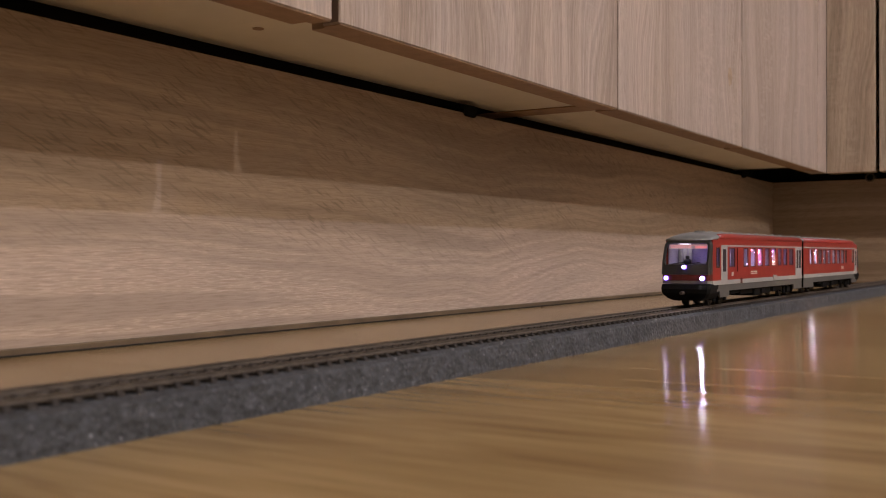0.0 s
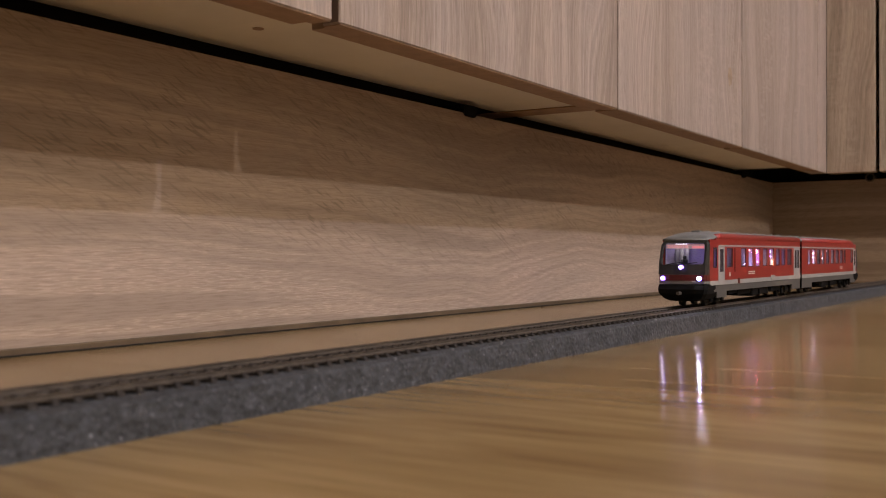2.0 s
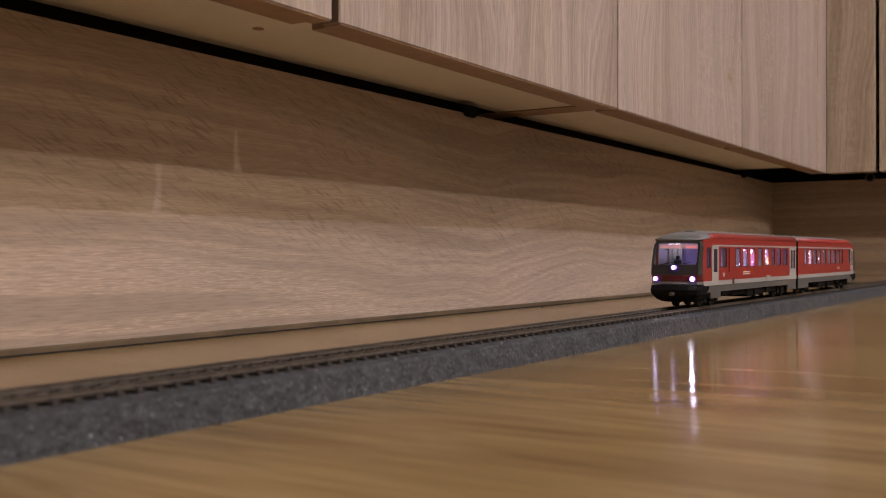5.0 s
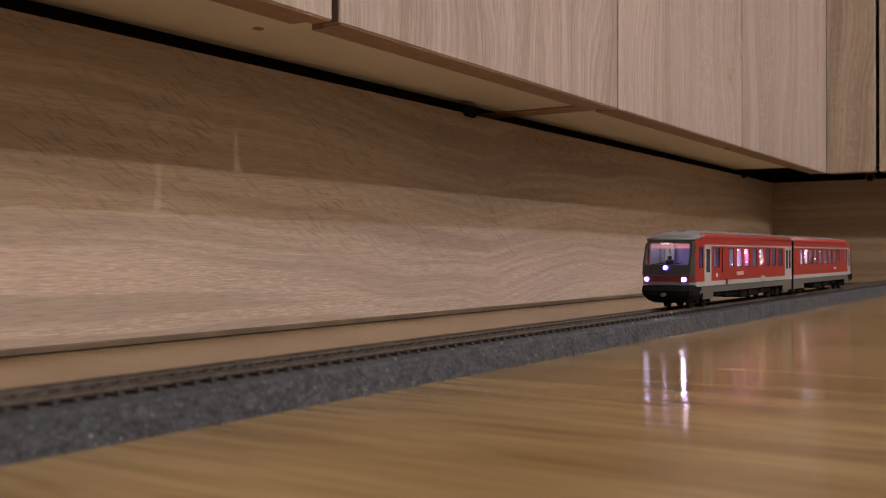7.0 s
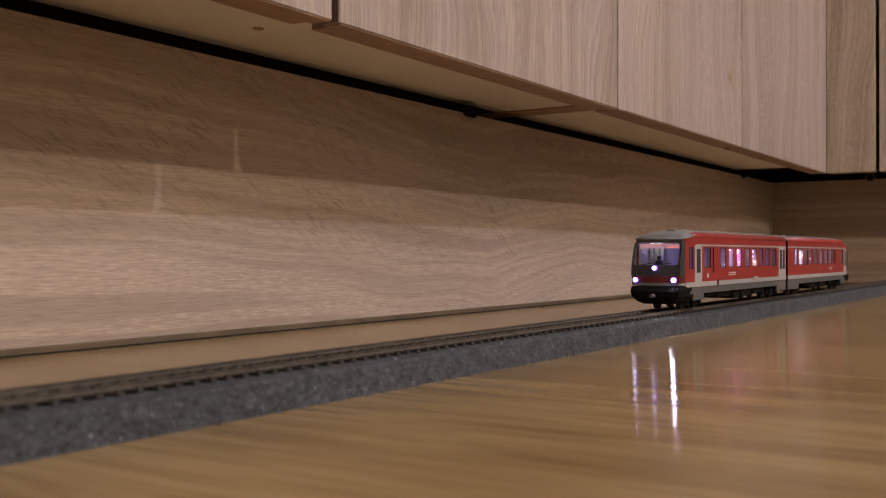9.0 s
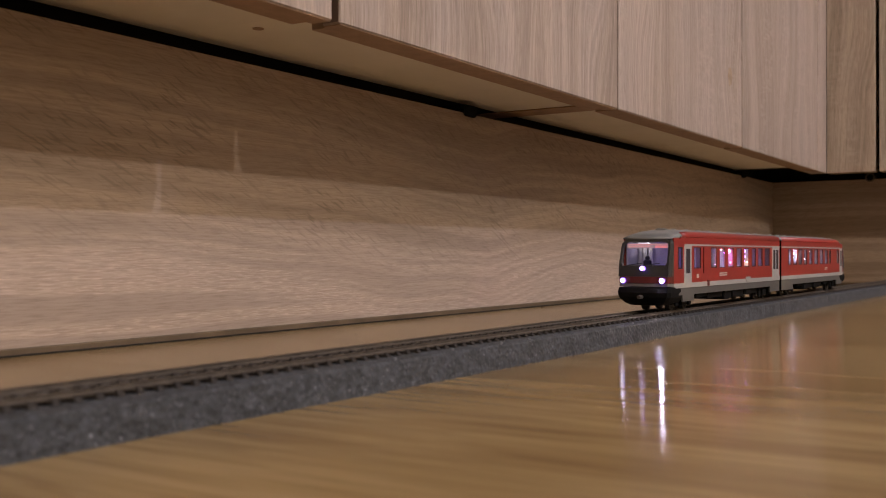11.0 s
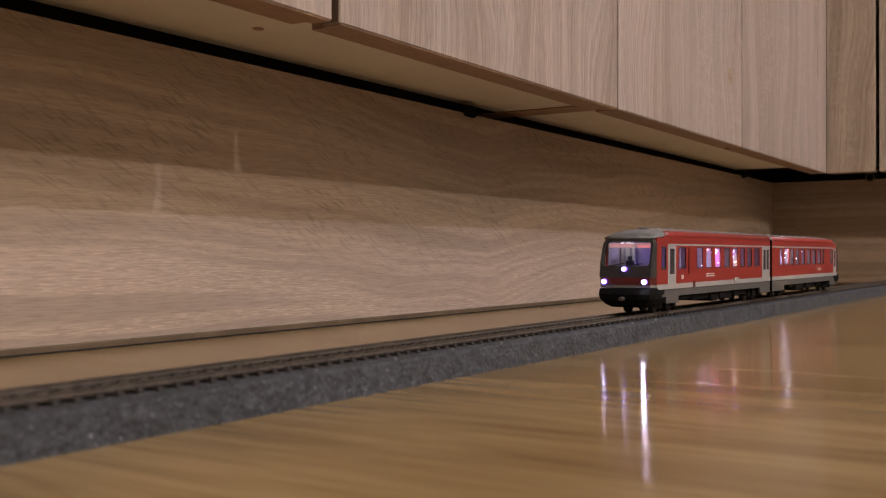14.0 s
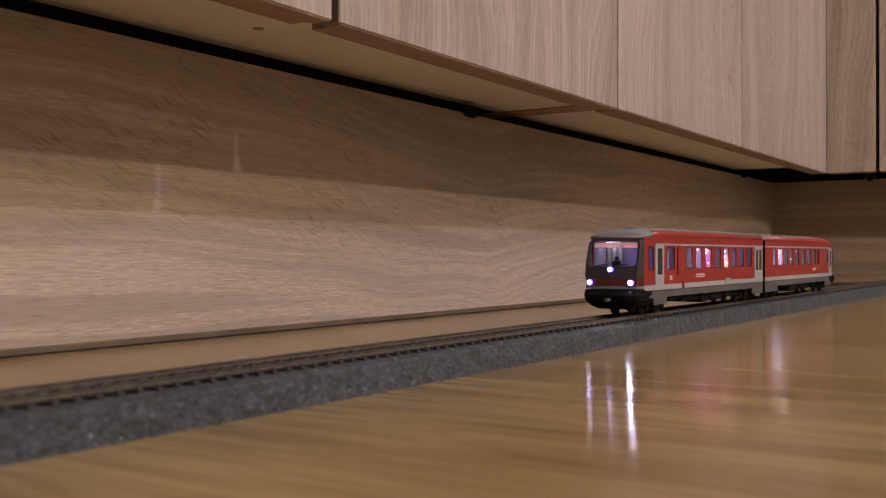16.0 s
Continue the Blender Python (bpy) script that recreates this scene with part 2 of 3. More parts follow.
ROOF = plain("roof_grey", (0.19, 0.195, 0.20), 0.5, vary=0.08, scale=150)
MASK = plain("anthracite_mask", (0.045, 0.045, 0.044), 0.35, vary=0.1, scale=200)
FRAME = plain("window_rubber", (0.02, 0.02, 0.022), 0.5)
PANE = glass("tinted_pane", (0.85, 0.83, 0.93), ior=1.22)
DARK_PANE = plain("dark_pane", (0.035, 0.033, 0.05), 0.12)
SCREEN = glass("clear_screen", (0.93, 0.93, 0.96))
SEAT = plain("violet_seat", (0.40, 0.35, 0.46), 0.6)
LINING = plain("pale_lining", (0.55, 0.52, 0.58), 0.6)
TUBE = plain("violet_tube", (0.4, 0.3, 0.8), 0.4, glow=(0.70, 0.53, 1.0), power=13.0)
TUBE_BLUE = plain("blue_violet_tube", (0.3, 0.25, 0.8), 0.4, glow=(0.42, 0.34, 1.0), power=14.0)
TUBE_ROSE = plain("rose_tube", (0.8, 0.4, 0.5), 0.4, glow=(1.0, 0.48, 0.62), power=6.0)
TUBE_PALE = plain("pale_tube", (0.7, 0.6, 0.6), 0.4, glow=(1.0, 0.80, 0.82), power=11.0)
TUBE_DIM = plain("faint_tube", (0.4, 0.3, 0.5), 0.4, glow=(0.66, 0.42, 0.80), power=7.0)
LED_WHITE = plain("white_diode", (0.9, 0.9, 0.9), 0.3, glow=(0.92, 0.88, 1.0), power=7)
LED_VIOLET = plain("violet_diode", (0.6, 0.4, 0.9), 0.3, glow=(0.42, 0.18, 1.0), power=12)
LED_RED = plain("red_diode", (0.9, 0.3, 0.3), 0.3, glow=(1.0, 0.20, 0.20), power=9)
LED_AMBER = plain("amber_diode", (0.9, 0.7, 0.3), 0.3, glow=(1.0, 0.74, 0.34), power=850)
HEADLIGHT = plain("lit_headlight", (0.9, 0.9, 0.9), 0.3, glow=(0.86, 0.80, 1.0), power=300)
HEADLIGHT_DIM = plain("weaker_headlight", (0.9, 0.9, 0.9), 0.3, glow=(0.86, 0.80, 1.0), power=25)
HEADLIGHT_TOP = plain("top_headlight", (0.9, 0.9, 0.9), 0.3, glow=(0.86, 0.80, 1.0), power=14)
# glowing rim that stands in for the violet bloom round the headlights
HALO = plain("violet_bloom_rim", (0.3, 0.2, 0.7), 0.3, glow=(0.26, 0.12, 1.0), power=3.0)
DISPLAY = plain("lit_display", (0.5, 0.4, 0.4), 0.5, glow=(1.0, 0.72, 0.78), power=0.13)
LED_EMBER = plain("red_spark", (0.9, 0.3, 0.3), 0.3, glow=(1.0, 0.16, 0.10), power=400)
LED_SPARK = plain("violet_white_spark", (0.8, 0.8, 0.9), 0.3, glow=(0.80, 0.72, 1.0), power=1900)
LED_ULTRA = plain("deep_violet_spark", (0.6, 0.4, 0.9), 0.3, glow=(0.55, 0.24, 1.0), power=3600)
LED_BEAM = plain("bright_white_diode", (0.9, 0.9, 0.9), 0.3, glow=(0.92, 0.88, 1.0), power=2000)
CAB_GLOW = plain("pale_diode", (0.8, 0.8, 0.8), 0.3, glow=(1.0, 0.90, 0.95), power=6.0)
CAB_FILL_VIOLET = plain("hidden_violet_fill", (0.4, 0.3, 0.8), 0.4, glow=(0.30, 0.20, 1.0), power=24.0)
BARS = plain("pink_display_bars", (0.5, 0.3, 0.3), 0.5, glow=(1.0, 0.42, 0.46), power=0.5)
RED_GLOW = plain("red_display_glow", (0.6, 0.2, 0.2), 0.5, glow=(1.0, 0.30, 0.34), power=0.6)
CAB_LINING = plain("grey_violet_lining", (0.34, 0.31, 0.39), 0.6)
STEEL = plain("blackened_steel", (0.02, 0.019, 0.018), 0.55, metal=0.1)
BLACK.node_tree.nodes["Principled BSDF"].inputs["Specular IOR Level"].default_value = 0.1
MASK.node_tree.nodes["Principled BSDF"].inputs["Specular IOR Level"].default_value = 0.35
SURROUND = plain("dark_red_surround", (0.075, 0.020, 0.020), 0.5)
DULL = plain("dull_grey_paint", (0.17, 0.165, 0.16), 0.55)
MARKS = plain("pale_lettering", (0.62, 0.50, 0.47), 0.5)


# ---- mesh helpers ----
def box(bm, x0, x1, y0, y1, z0, z1, bevel=0.0, seg=1):
    v = [bm.verts.new((x, y, z)) for x in (x0, x1) for y in (y0, y1) for z in (z0, z1)]
    faces = [bm.faces.new([v[i] for i in q]) for q in ((0, 1, 3, 2), (4, 6, 7, 5), (0, 4, 5, 1), (2, 3, 7, 6), (0, 2, 6, 4), (1, 5, 7, 3))]
    if bevel:
        edges = list({e for f in faces for e in f.edges})
        bmesh.ops.bevel(bm, geom=edges, offset=bevel, segments=seg, affect="EDGES", profile=0.6)
    return bm


def boxes(*rows, bevel=0.0):
    bm = bmesh.new()
    for r in rows:
        box(bm, *r, bevel=bevel)
    return bm


def disc(bm, m, radius, depth, sides=20, top=None):
    bmesh.ops.create_cone(bm, cap_ends=True, segments=sides, radius1=radius, radius2=radius if top is None else top, depth=depth, matrix=m)
    return bm


def prism(bm, outline, axis, a, b):
    """An outline of (u, v) pairs drawn out along an axis from a to b."""
    def at(u, v, w):
        return {0: (w, u, v), 1: (u, w, v), 2: (u, v, w)}[axis]
    lo = [bm.verts.new(at(u, v, a)) for u, v in outline]
    hi = [bm.verts.new(at(u, v, b)) for u, v in outline]
    n = len(outline)
    for i in range(n):
        bm.faces.new((lo[i], lo[(i + 1) % n], hi[(i + 1) % n], hi[i]))
    bm.faces.new(lo[::-1])
    bm.faces.new(hi)
    return bm


def mesh_of(name, bm, mat, smooth=False):
    bmesh.ops.recalc_face_normals(bm, faces=bm.faces)
    me = bpy.data.meshes.new(name)
    bm.to_mesh(me)
    bm.free()
    me.materials.append(mat)
    if smooth:
        for p in me.polygons:
            p.use_smooth = True
    return me


def part(name, bm, mat, parent=None, label="", smooth=False):
    ob = new(name, mesh_of(name, bm, mat, smooth))
    if parent:
        ob.parent = parent
    return tagged(ob, label)


def setting(name, bm, mat, label, category):
    return tagged(part(name, bm, mat), label, category, kind="structure")


# ---- the room ----
bm = boxes((-4.2, 2.35, -4.2, 1.05, -0.03, 0.0))
uv = bm.loops.layers.uv.new("along_x")
for f in bm.faces:
    for lp in f.loops:
        lp[uv].uv = (lp.vert.co.x * 0.77 + lp.vert.co.y * 0.64, lp.vert.co.y * 0.77 - lp.vert.co.x * 0.64)
setting("floor", bm, FLOOR, "glossy honey-brown wood laminate floor with streaky grain", "floor")
setting("ceiling", boxes((-4.2, 2.35, -4.2, 1.05, 2.5, 2.6)), PLASTER, "plain cream plastered ceiling", "ceiling")
setting("wall_back", boxes((-4.2, 2.35, 0.96, 1.06, 0.0, 2.5)), PLASTER, "plain cream wall behind the cabinets", "wall")
setting("wall_return", boxes((2.27, 2.37, -4.2, 0.96, 0.0, 2.5)), PLASTER, "plain cream wall of the return run", "wall")
setting("wall_far", boxes((-4.3, -4.2, -4.2, 1.05, 0.0, 2.5)), PLASTER, "plain cream wall", "wall")
setting("wall_open", boxes((-4.2, 2.35, -4.3, -4.2, 0.0, 2.5)), PLASTER, "plain cream wall", "wall")

setting("plinth_long", boxes((-1.17, CORNER_X + 0.016, WALL_Y, WALL_Y + 0.016, 0.0012, PLINTH_TOP)), OAK_PLINTH,
        "pale oak plinth board with lengthwise grain under kitchen cabinets", "plinth")
setting("plinth_return", boxes((CORNER_X, CORNER_X + 0.016, -1.33, WALL_Y, 0.0012, PLINTH_TOP)), OAK_RETURN_SHADED,
        "oak plinth board of the return run, its shade put into a darker colour", "plinth")
# added near-black sheets; their colour gives the shade in the gaps over the plinths
setting("board_behind_plinth", boxes((-1.17, CORNER_X + 0.034, WALL_Y + 0.043, WALL_Y + 0.053, 0.0, UNDER + 0.0150)), VOID, "added near-black sheet that darkens the gap over the plinth", "board")
setting("board_behind_return", boxes((CORNER_X + 0.045, CORNER_X + 0.055, -1.33, WALL_Y + 0.042, 0.0, UNDER + 0.0150)), VOID, "added near-black sheet that darkens the gap over the return plinth", "board")
trim_long = setting("trim_long", boxes((-1.17, CORNER_X - 0.003, WALL_Y - 0.0022, WALL_Y - 0.0002, 0.0, 0.0042), bevel=0.0006), SEAL,
             "thin brown sealing strip along the plinth's foot", "trim")
# near-black strip drawn in place of the shadow line at the seal's foot
part("lip", boxes((-1.17, CORNER_X - 0.004, WALL_Y - 0.0034, WALL_Y - 0.0021, 0.0, 0.0009), bevel=0.0002), VOID, trim_long, "near-black strip standing in for the shadow under the seal")
setting("trim_return", boxes((CORNER_X - 0.0024, CORNER_X - 0.0002, -1.33, WALL_Y - 0.003, 0.0, 0.0042), bevel=0.0006), SEAL,
        "thin brown sealing strip along the return plinth's foot", "trim")


# ---- kitchen base cabinets ----
def base_cabinet(x0, x1, left, right, label):
    thing = tagged(new("base_cabinet"), label, "kitchen cabinet", "base cabinets along the wall")
    thing.location = ((x0 + x1) / 2, 0, 0)
    w = (x1 - x0) / 2
    part("carcass", boxes((-w, w, DOOR_Y + 0.0265, 0.955, UNDER + 0.0162, 0.878)), CARCASS, thing, "pale melamine carcass")
    part("bottom_panel", boxes((-w, w, DOOR_Y + 0.0265, WALL_Y + 0.0135, UNDER, UNDER + 0.0160)), CARCASS, thing, "pale melamine bottom panel")
    a, b = -w + left, w - right
    door = part("door", boxes((a, b, DOOR_Y, DOOR_Y + 0.013, DOOR_BOTTOM, 0.874), bevel=0.0007), OAK_DOOR, thing, "pale oak door front with upright grain")
    part("edge_band", boxes((a + 0.001, b - 0.001, DOOR_Y + 0.001, DOOR_Y + 0.0128, DOOR_BOTTOM - 0.0005, DOOR_BOTTOM + 0.0004)), EDGE, door, "brown edge band")
    for x in (a, b):
        part("edge_band", boxes((x - 0.0004, x + 0.0004, DOOR_Y + 0.0012, DOOR_Y + 0.0128, DOOR_BOTTOM + 0.001, 0.873)), GAP_SHADE_EDGE, door, "brown edge band darkened for the shade in the door gap")
    part("lower_rail", boxes((a + 0.005, b - 0.005, DOOR_Y + 0.0132, DOOR_Y + 0.0245, DOOR_BOTTOM, 0.235)), EDGE, thing, "brown rail behind the door's foot")
    return thing


OAK = "pale oak kitchen base cabinet with an upright-grained front"
for x0, x1, left, right in ((-1.166, -0.766, 0.0015, 0.0015), (-0.766, -0.366, 0.0015, 0.0015), (-0.366, 0.034, 0.0015, 0.0015), (0.034, 0.434, 0.0015, 0.0036),
                            (0.434, 0.829, 0.0034, 0.0016), (0.829, 1.209, 0.0014, 0.0020), (1.209, 1.612, 0.0020, 0.0016)):
    cab = base_cabinet(x0, x1, left, right, OAK)
    if abs(x0 - 0.829) < 0.001:
        part("batten", boxes((0.834 - 1.019, 0.866 - 1.019, DOOR_Y + 0.027, 0.60, UNDER - 0.0012, UNDER - 0.0002)), EDGE, cab, "brown batten under the carcass")
    if abs(x0 - 0.829) < 0.001:
        bm = bmesh.new()
        n = 22
        prism(bm, [(1.161 - 1.019 + (0.0075 + random.uniform(-0.0012, 0.0012)) * math.cos(6.2832 * i / n), 0.2575 + (0.0105 + random.uniform(-0.002, 0.002)) * math.sin(6.2832 * i / n)) for i in range(n)], 1, DOOR_Y - 0.00015, DOOR_Y + 0.0004)
        part("knot", bm, KNOT, cab, "small brown knot in the oak front")
    if abs(x0 - 0.034) < 0.001:
        bm = bmesh.new()
        disc(bm, pose(0.447 - 0.234, 0.417, UNDER - 0.0003), 0.0034, 0.0005)
        part("screw_cover", bm, EDGE, cab, "small brown screw cover")
corner = tagged(new("corner_cabinet"), "pale oak corner filler strips beside the return run", "kitchen cabinet")
part("carcass", boxes((1.613, 2.265, DOOR_Y + 0.0265, 0.955, UNDER + 0.0162, 0.878)), VOID, corner, "near-black corner carcass")
part("filler", boxes((1.6155, RETURN_X, DOOR_Y, DOOR_Y + 0.0235, DOOR_BOTTOM, 0.874), bevel=0.0006), OAK_DOOR, corner, "narrow pale oak filler strip")
part("filler", boxes((RETURN_X, RETURN_X + 0.0235, 0.2745, DOOR_Y - 0.0005, DOOR_BOTTOM, 0.874), bevel=0.0006), OAK_SIDE, corner, "narrow pale oak filler strip")


def return_cabinet(y0, y1):
    thing = tagged(new("base_cabinet"), "pale oak base cabinet of the return run", "kitchen cabinet", "base cabinets of the return run")
    part("carcass", boxes((RETURN_X + 0.0265, 2.265, y0, y1, UNDER, 0.878)), VOID, thing, "near-black carcass")
    part("door", boxes((RETURN_X, RETURN_X + 0.0235, y0 + 0.002, y1 - 0.002, DOOR_BOTTOM, 0.874), bevel=0.0007), OAK_SIDE, thing, "pale oak door front with upright grain")


for y1 in (0.2715, -0.1285, -0.5285, -0.9285):
    return_cabinet(y1 - 0.40, y1 - 0.0005)
bm = boxes((-1.175, 2.265, DOOR_Y - 0.02, 0.958, 0.880, 0.918), bevel=0.002)
tagged(part("worktop", bm, STONE), "dark kitchen worktop on the cabinets", "worktop")
bm = boxes((RETURN_X - 0.02, 2.265, -1.35, DOOR_Y - 0.021, 0.880, 0.918), bevel=0.002)
tagged(part("worktop", bm, STONE), "dark kitchen worktop of the return run", "worktop")


# clips that hold the plinth, peeping out over its top edge
def plinth_clip(m):
    thing = tagged(new("plinth_clip"), "small black plastic clip over the plinth's top edge", "clip", "plinth clips")
    bm = bmesh.new()
    prism(bm, [(-0.011, 0.004), (-0.0105, -0.0025), (-0.007, -0.0058), (0.007, -0.0058), (0.0105, -0.0025), (0.011, 0.004)], 1, 0.0, 0.0025)
    part("pad", bm, BLACK, thing)
    part("hook", boxes((-0.012, 0.012, 0.0025, 0.040, 0.001, 0.0045), bevel=0.0006), BLACK, thing)
    thing.matrix_basis = m
    return thing


clip = plinth_clip(pose(0.761, WALL_Y - 0.0027, PLINTH_TOP + 0.003))
copy_thing(clip, pose(1.604, WALL_Y - 0.0027, PLINTH_TOP + 0.003))
foot = tagged(new("cabinet_foot"), "round black cabinet foot with a pale ring above the return plinth", "cabinet foot")
bm = bmesh.new()
disc(bm, pose(1.815, 0.301, PLINTH_TOP * 0.5 + 0.008), 0.014, PLINTH_TOP + 0.015)
part("post", bm, BLACK, foot)
bm = bmesh.new()
disc(bm, pose(1.793, 0.301, PLINTH_TOP + 0.003, 0, 90), 0.0075, 0.018)
part("socket", bm, SOCKET, foot, "dull grey-brown socket ring")
bm = bmesh.new()
disc(bm, pose(1.7835, 0.301, PLINTH_TOP + 0.003, 0, 90), 0.005, 0.002)
part("plug", bm, BLACK, foot)

# crumbs on the floor
for i, (x, y, r) in enumerate(((0.665, 0.335, 0.0014), (0.60, 0.322, 0.0010), (0.885, 0.4495, 0.0016), (0.905, 0.447, 0.0009), (1.30, 0.4505, 0.0012), (0.52, 0.40, 0.0006))):
    bm = bmesh.new()
    bmesh.ops.create_icosphere(bm, subdivisions=1, radius=r)
    for v in bm.verts:
        v.co = Vector((v.co.x * random.uniform(0.7, 1.6), v.co.y * random.uniform(0.7, 1.2), max(0.0, v.co.z * 0.55 + r * 0.2)))
    ob = tagged(part("crumb", bm, CRUMB), "tiny dark crumb lying on the floor", "crumb", "crumbs on the floor")
    ob.location = (x, y, 0.0)

# ---- track: foam bed, sleepers and rails, in its own frame ----
AT = pose(0, 0, 0, 0, 0, TURN) @ pose(0, TRACK_D, 0)
S0, S1 = -0.16, 1.70
bed = bmesh.new()
prism(bed, [(-0.0231, 0.0), (0.0222, 0.0), (0.0205, BED_TOP - 0.0008), (0.0197, BED_TOP), (-0.0203, BED_TOP), (-0.0211, BED_TOP - 0.0008)], 0, S0, S1)
bed = tagged(part("foam_bed", bed, FOAM), "dark grey speckled foam bed under the model track", "track bed")
bed.matrix_basis = AT
for x, y in ((0.365, -0.0165), (0.320, -0.0185), (0.403, -0.0190), (0.431, -0.0185), (0.558, -0.0195), (0.598, -0.0180), (0.275, -0.0165), (0.687, -0.0190), (0.809, -0.0175)):
    bm = bmesh.new()
    bmesh.ops.create_icosphere(bm, subdivisions=1, radius=random.uniform(0.0006, 0.0010))
    for v in bm.verts:
        v.co *= random.uniform(0.6, 1.2)
    part("pale_grain", bm, GRAIN, bed, "glinting pale grain in the foam").location = (x, y, BED_TOP + 0.0002)
track = tagged(new("model_track"), "straight model railway track with dark sleepers on foam", "track")
track.matrix_basis = AT @ pose(0, 0, BED_TOP)
RT = RAIL_Z - BED_TOP
for side, n in ((-1, "near"), (1, "far")):
    bm = bmesh.new()
    c = side * 0.00865
    prism(bm, [(c - 0.0011, 0.0014), (c + 0.0011, 0.0014), (c + 0.0011, 0.0020), (c + 0.00035, 0.0025), (c + 0.00035, RT - 0.0009), (c + 0.0005, RT - 0.0007), (c + 0.0005, RT - 0.00015),
               (c - 0.0005, RT - 0.00015), (c - 0.0005, RT - 0.0007), (c - 0.00035, RT - 0.0009), (c - 0.00035, 0.0025), (c - 0.0011, 0.0020)], 0, S0, S1)
    r = part("rail", bm, RAIL, track, "browned metal rail")
    part("rail_head", boxes((S0, S1, c - 0.00045, c + 0.00045, RT - 0.00015, RT)), RAILHEAD, r, "bright worn running surface")


# ---- railcars ----
HW = 0.0174                        # half width of the body
Z_SKIRT, Z_WHITE, Z_RED, Z_WIN0, Z_WIN1, Z_EAVE, Z_ROOF = 0.0090, 0.0138, 0.0171, 0.0264, 0.0412, 0.0478, 0.0533


def roof_outline(drop=0.0, inset=0.0):
    pts = []
    for i in range(25):
        a = math.pi * i / 24
        pts.append(((HW - inset) * math.copysign(abs(math.cos(a)) ** 0.62, math.cos(a)), Z_EAVE - 0.35 * drop + (Z_ROOF - Z_EAVE - 0.65 * drop) * math.sin(a) ** 0.8))
    return pts


def side_walls(thing, x0, x1, windows, doors, cab_windows):
    """Both long sides: body panels between the openings, panes, doors, stripes."""
    holes = sorted(windows + doors + cab_windows)
    bm = bmesh.new()
    for s in (-1, 1):
        ya, yb = sorted((s * HW, s * (HW - 0.0012)))
        box(bm, x0, x1, ya, yb, Z_RED, Z_WIN0 - 0.0001)
        nose = x1 - 0.013 if thing.get("tail") else x0 + 0.013
        for a, b in ((x0, nose), (nose, x1)):
            at_cab = (b == nose) != bool(thing.get("tail"))
            box(bm, a, b, ya, yb, Z_WIN1, Z_EAVE - 0.0010 if at_cab else Z_EAVE + 0.0003)
        last = x0
        for a, b in holes:
            box(bm, last, a, ya, yb, Z_WIN0 - 0.0001, Z_WIN1)
            last = b
        box(bm, last, x1, ya, yb, Z_WIN0 - 0.0001, Z_WIN1)
    part("body", bm, RED, thing, "traffic-red body side panels")
    for s in (-1, 1):
        for a, b in windows:
            y = s * (HW - 0.0006)
            pane = part("window", boxes((a, b, y - 0.0003, y + 0.0003, Z_WIN0, Z_WIN1 - 0.0001)), PANE, thing, "tinted window pane")
            pane.visible_shadow = False
            bm = bmesh.new()
            ya, yb = sorted((s * (HW + 0.00005), s * (HW - 0.0004)))
            for q in ((a, b, Z_WIN1 - 0.0007, Z_WIN1 - 0.0001), (a, b, Z_WIN0, Z_WIN0 + 0.0006), (a, a + 0.0005, Z_WIN0, Z_WIN1), (b - 0.0005, b, Z_WIN0, Z_WIN1)):
                box(bm, q[0], q[1], ya, yb, q[2], q[3])
            part("frame", bm, SURROUND, pane, "dark red window surround")
        for a, b in cab_windows:
            y = s * (HW - 0.0005)
            pane = part("cab_window", boxes((a, b, y - 0.0003, y + 0.0003, Z_WIN0, Z_WIN1 - 0.0001)), PANE, thing, "tinted cab side window")
            pane.visible_shadow = False
            ya, yb = sorted((s * (HW + 0.0001), s * (HW - 0.0004)))
            part("frame", boxes((a, b, ya, yb, Z_WIN1 - 0.0010, Z_WIN1 - 0.0001), (a, b, ya, yb, Z_WIN0, Z_WIN0 + 0.0010), (a, a + 0.0012, ya, yb, Z_WIN0, Z_WIN1), (b - 0.0012, b, ya, yb, Z_WIN0, Z_WIN1)), FRAME, pane, "black rubber window frame")
        for a, b in doors:
            ya, yb = sorted((s * (HW + 0.00025), s * (HW - 0.0011)))
            door = part("door", boxes((a, b, ya, yb, Z_WHITE, Z_WIN1 + 0.0008), bevel=0.0002), WHITE, thing, "light grey entrance door")
            n = 2 if b - a > 0.018 else 1
            w = (b - a - 0.003) / n
            for i in range(n):
                ya, yb = sorted((s * (HW + 0.0004), s * HW))
                bm = boxes((a + 0.0015 + i * w + w * 0.16, a + 0.0015 + (i + 1) * w - w * 0.16, ya, yb, Z_WIN0 - 0.003, Z_WIN1 - 0.0012), bevel=0.00015)
                part("door_window", bm, DARK_PANE, door, "dark narrow door window")
        ya, yb = sorted((s * (HW + 0.0002), s * (HW - 0.001)))
        part("stripe", boxes((x0, x1, ya, yb, Z_WHITE, Z_RED)), WHITE, thing, "light grey waist stripe")
        part("cornice", boxes((x0 + 0.02 if not thing.get("tail") else x0, x1 - (0.012 if thing.get("tail") else 0.0), ya, yb, Z_WIN1 + 0.0008, Z_WIN1 + 0.0019)), WHITE, thing, "thin light line over the windows")


def interior(thing, x0, x1, tubes):
    part("cabin_floor", boxes((x0, x1, -HW + 0.0014, HW - 0.0014, Z_WHITE, Z_WHITE + 0.0012)), LINING, thing)
    part("headlining", boxes((x0, x1, -HW + 0.0014, HW - 0.0014, Z_EAVE - 0.0040, Z_EAVE - 0.0032)), LINING, thing, "pale ceiling lining")
    n = int((x1 - x0) / 0.0205)
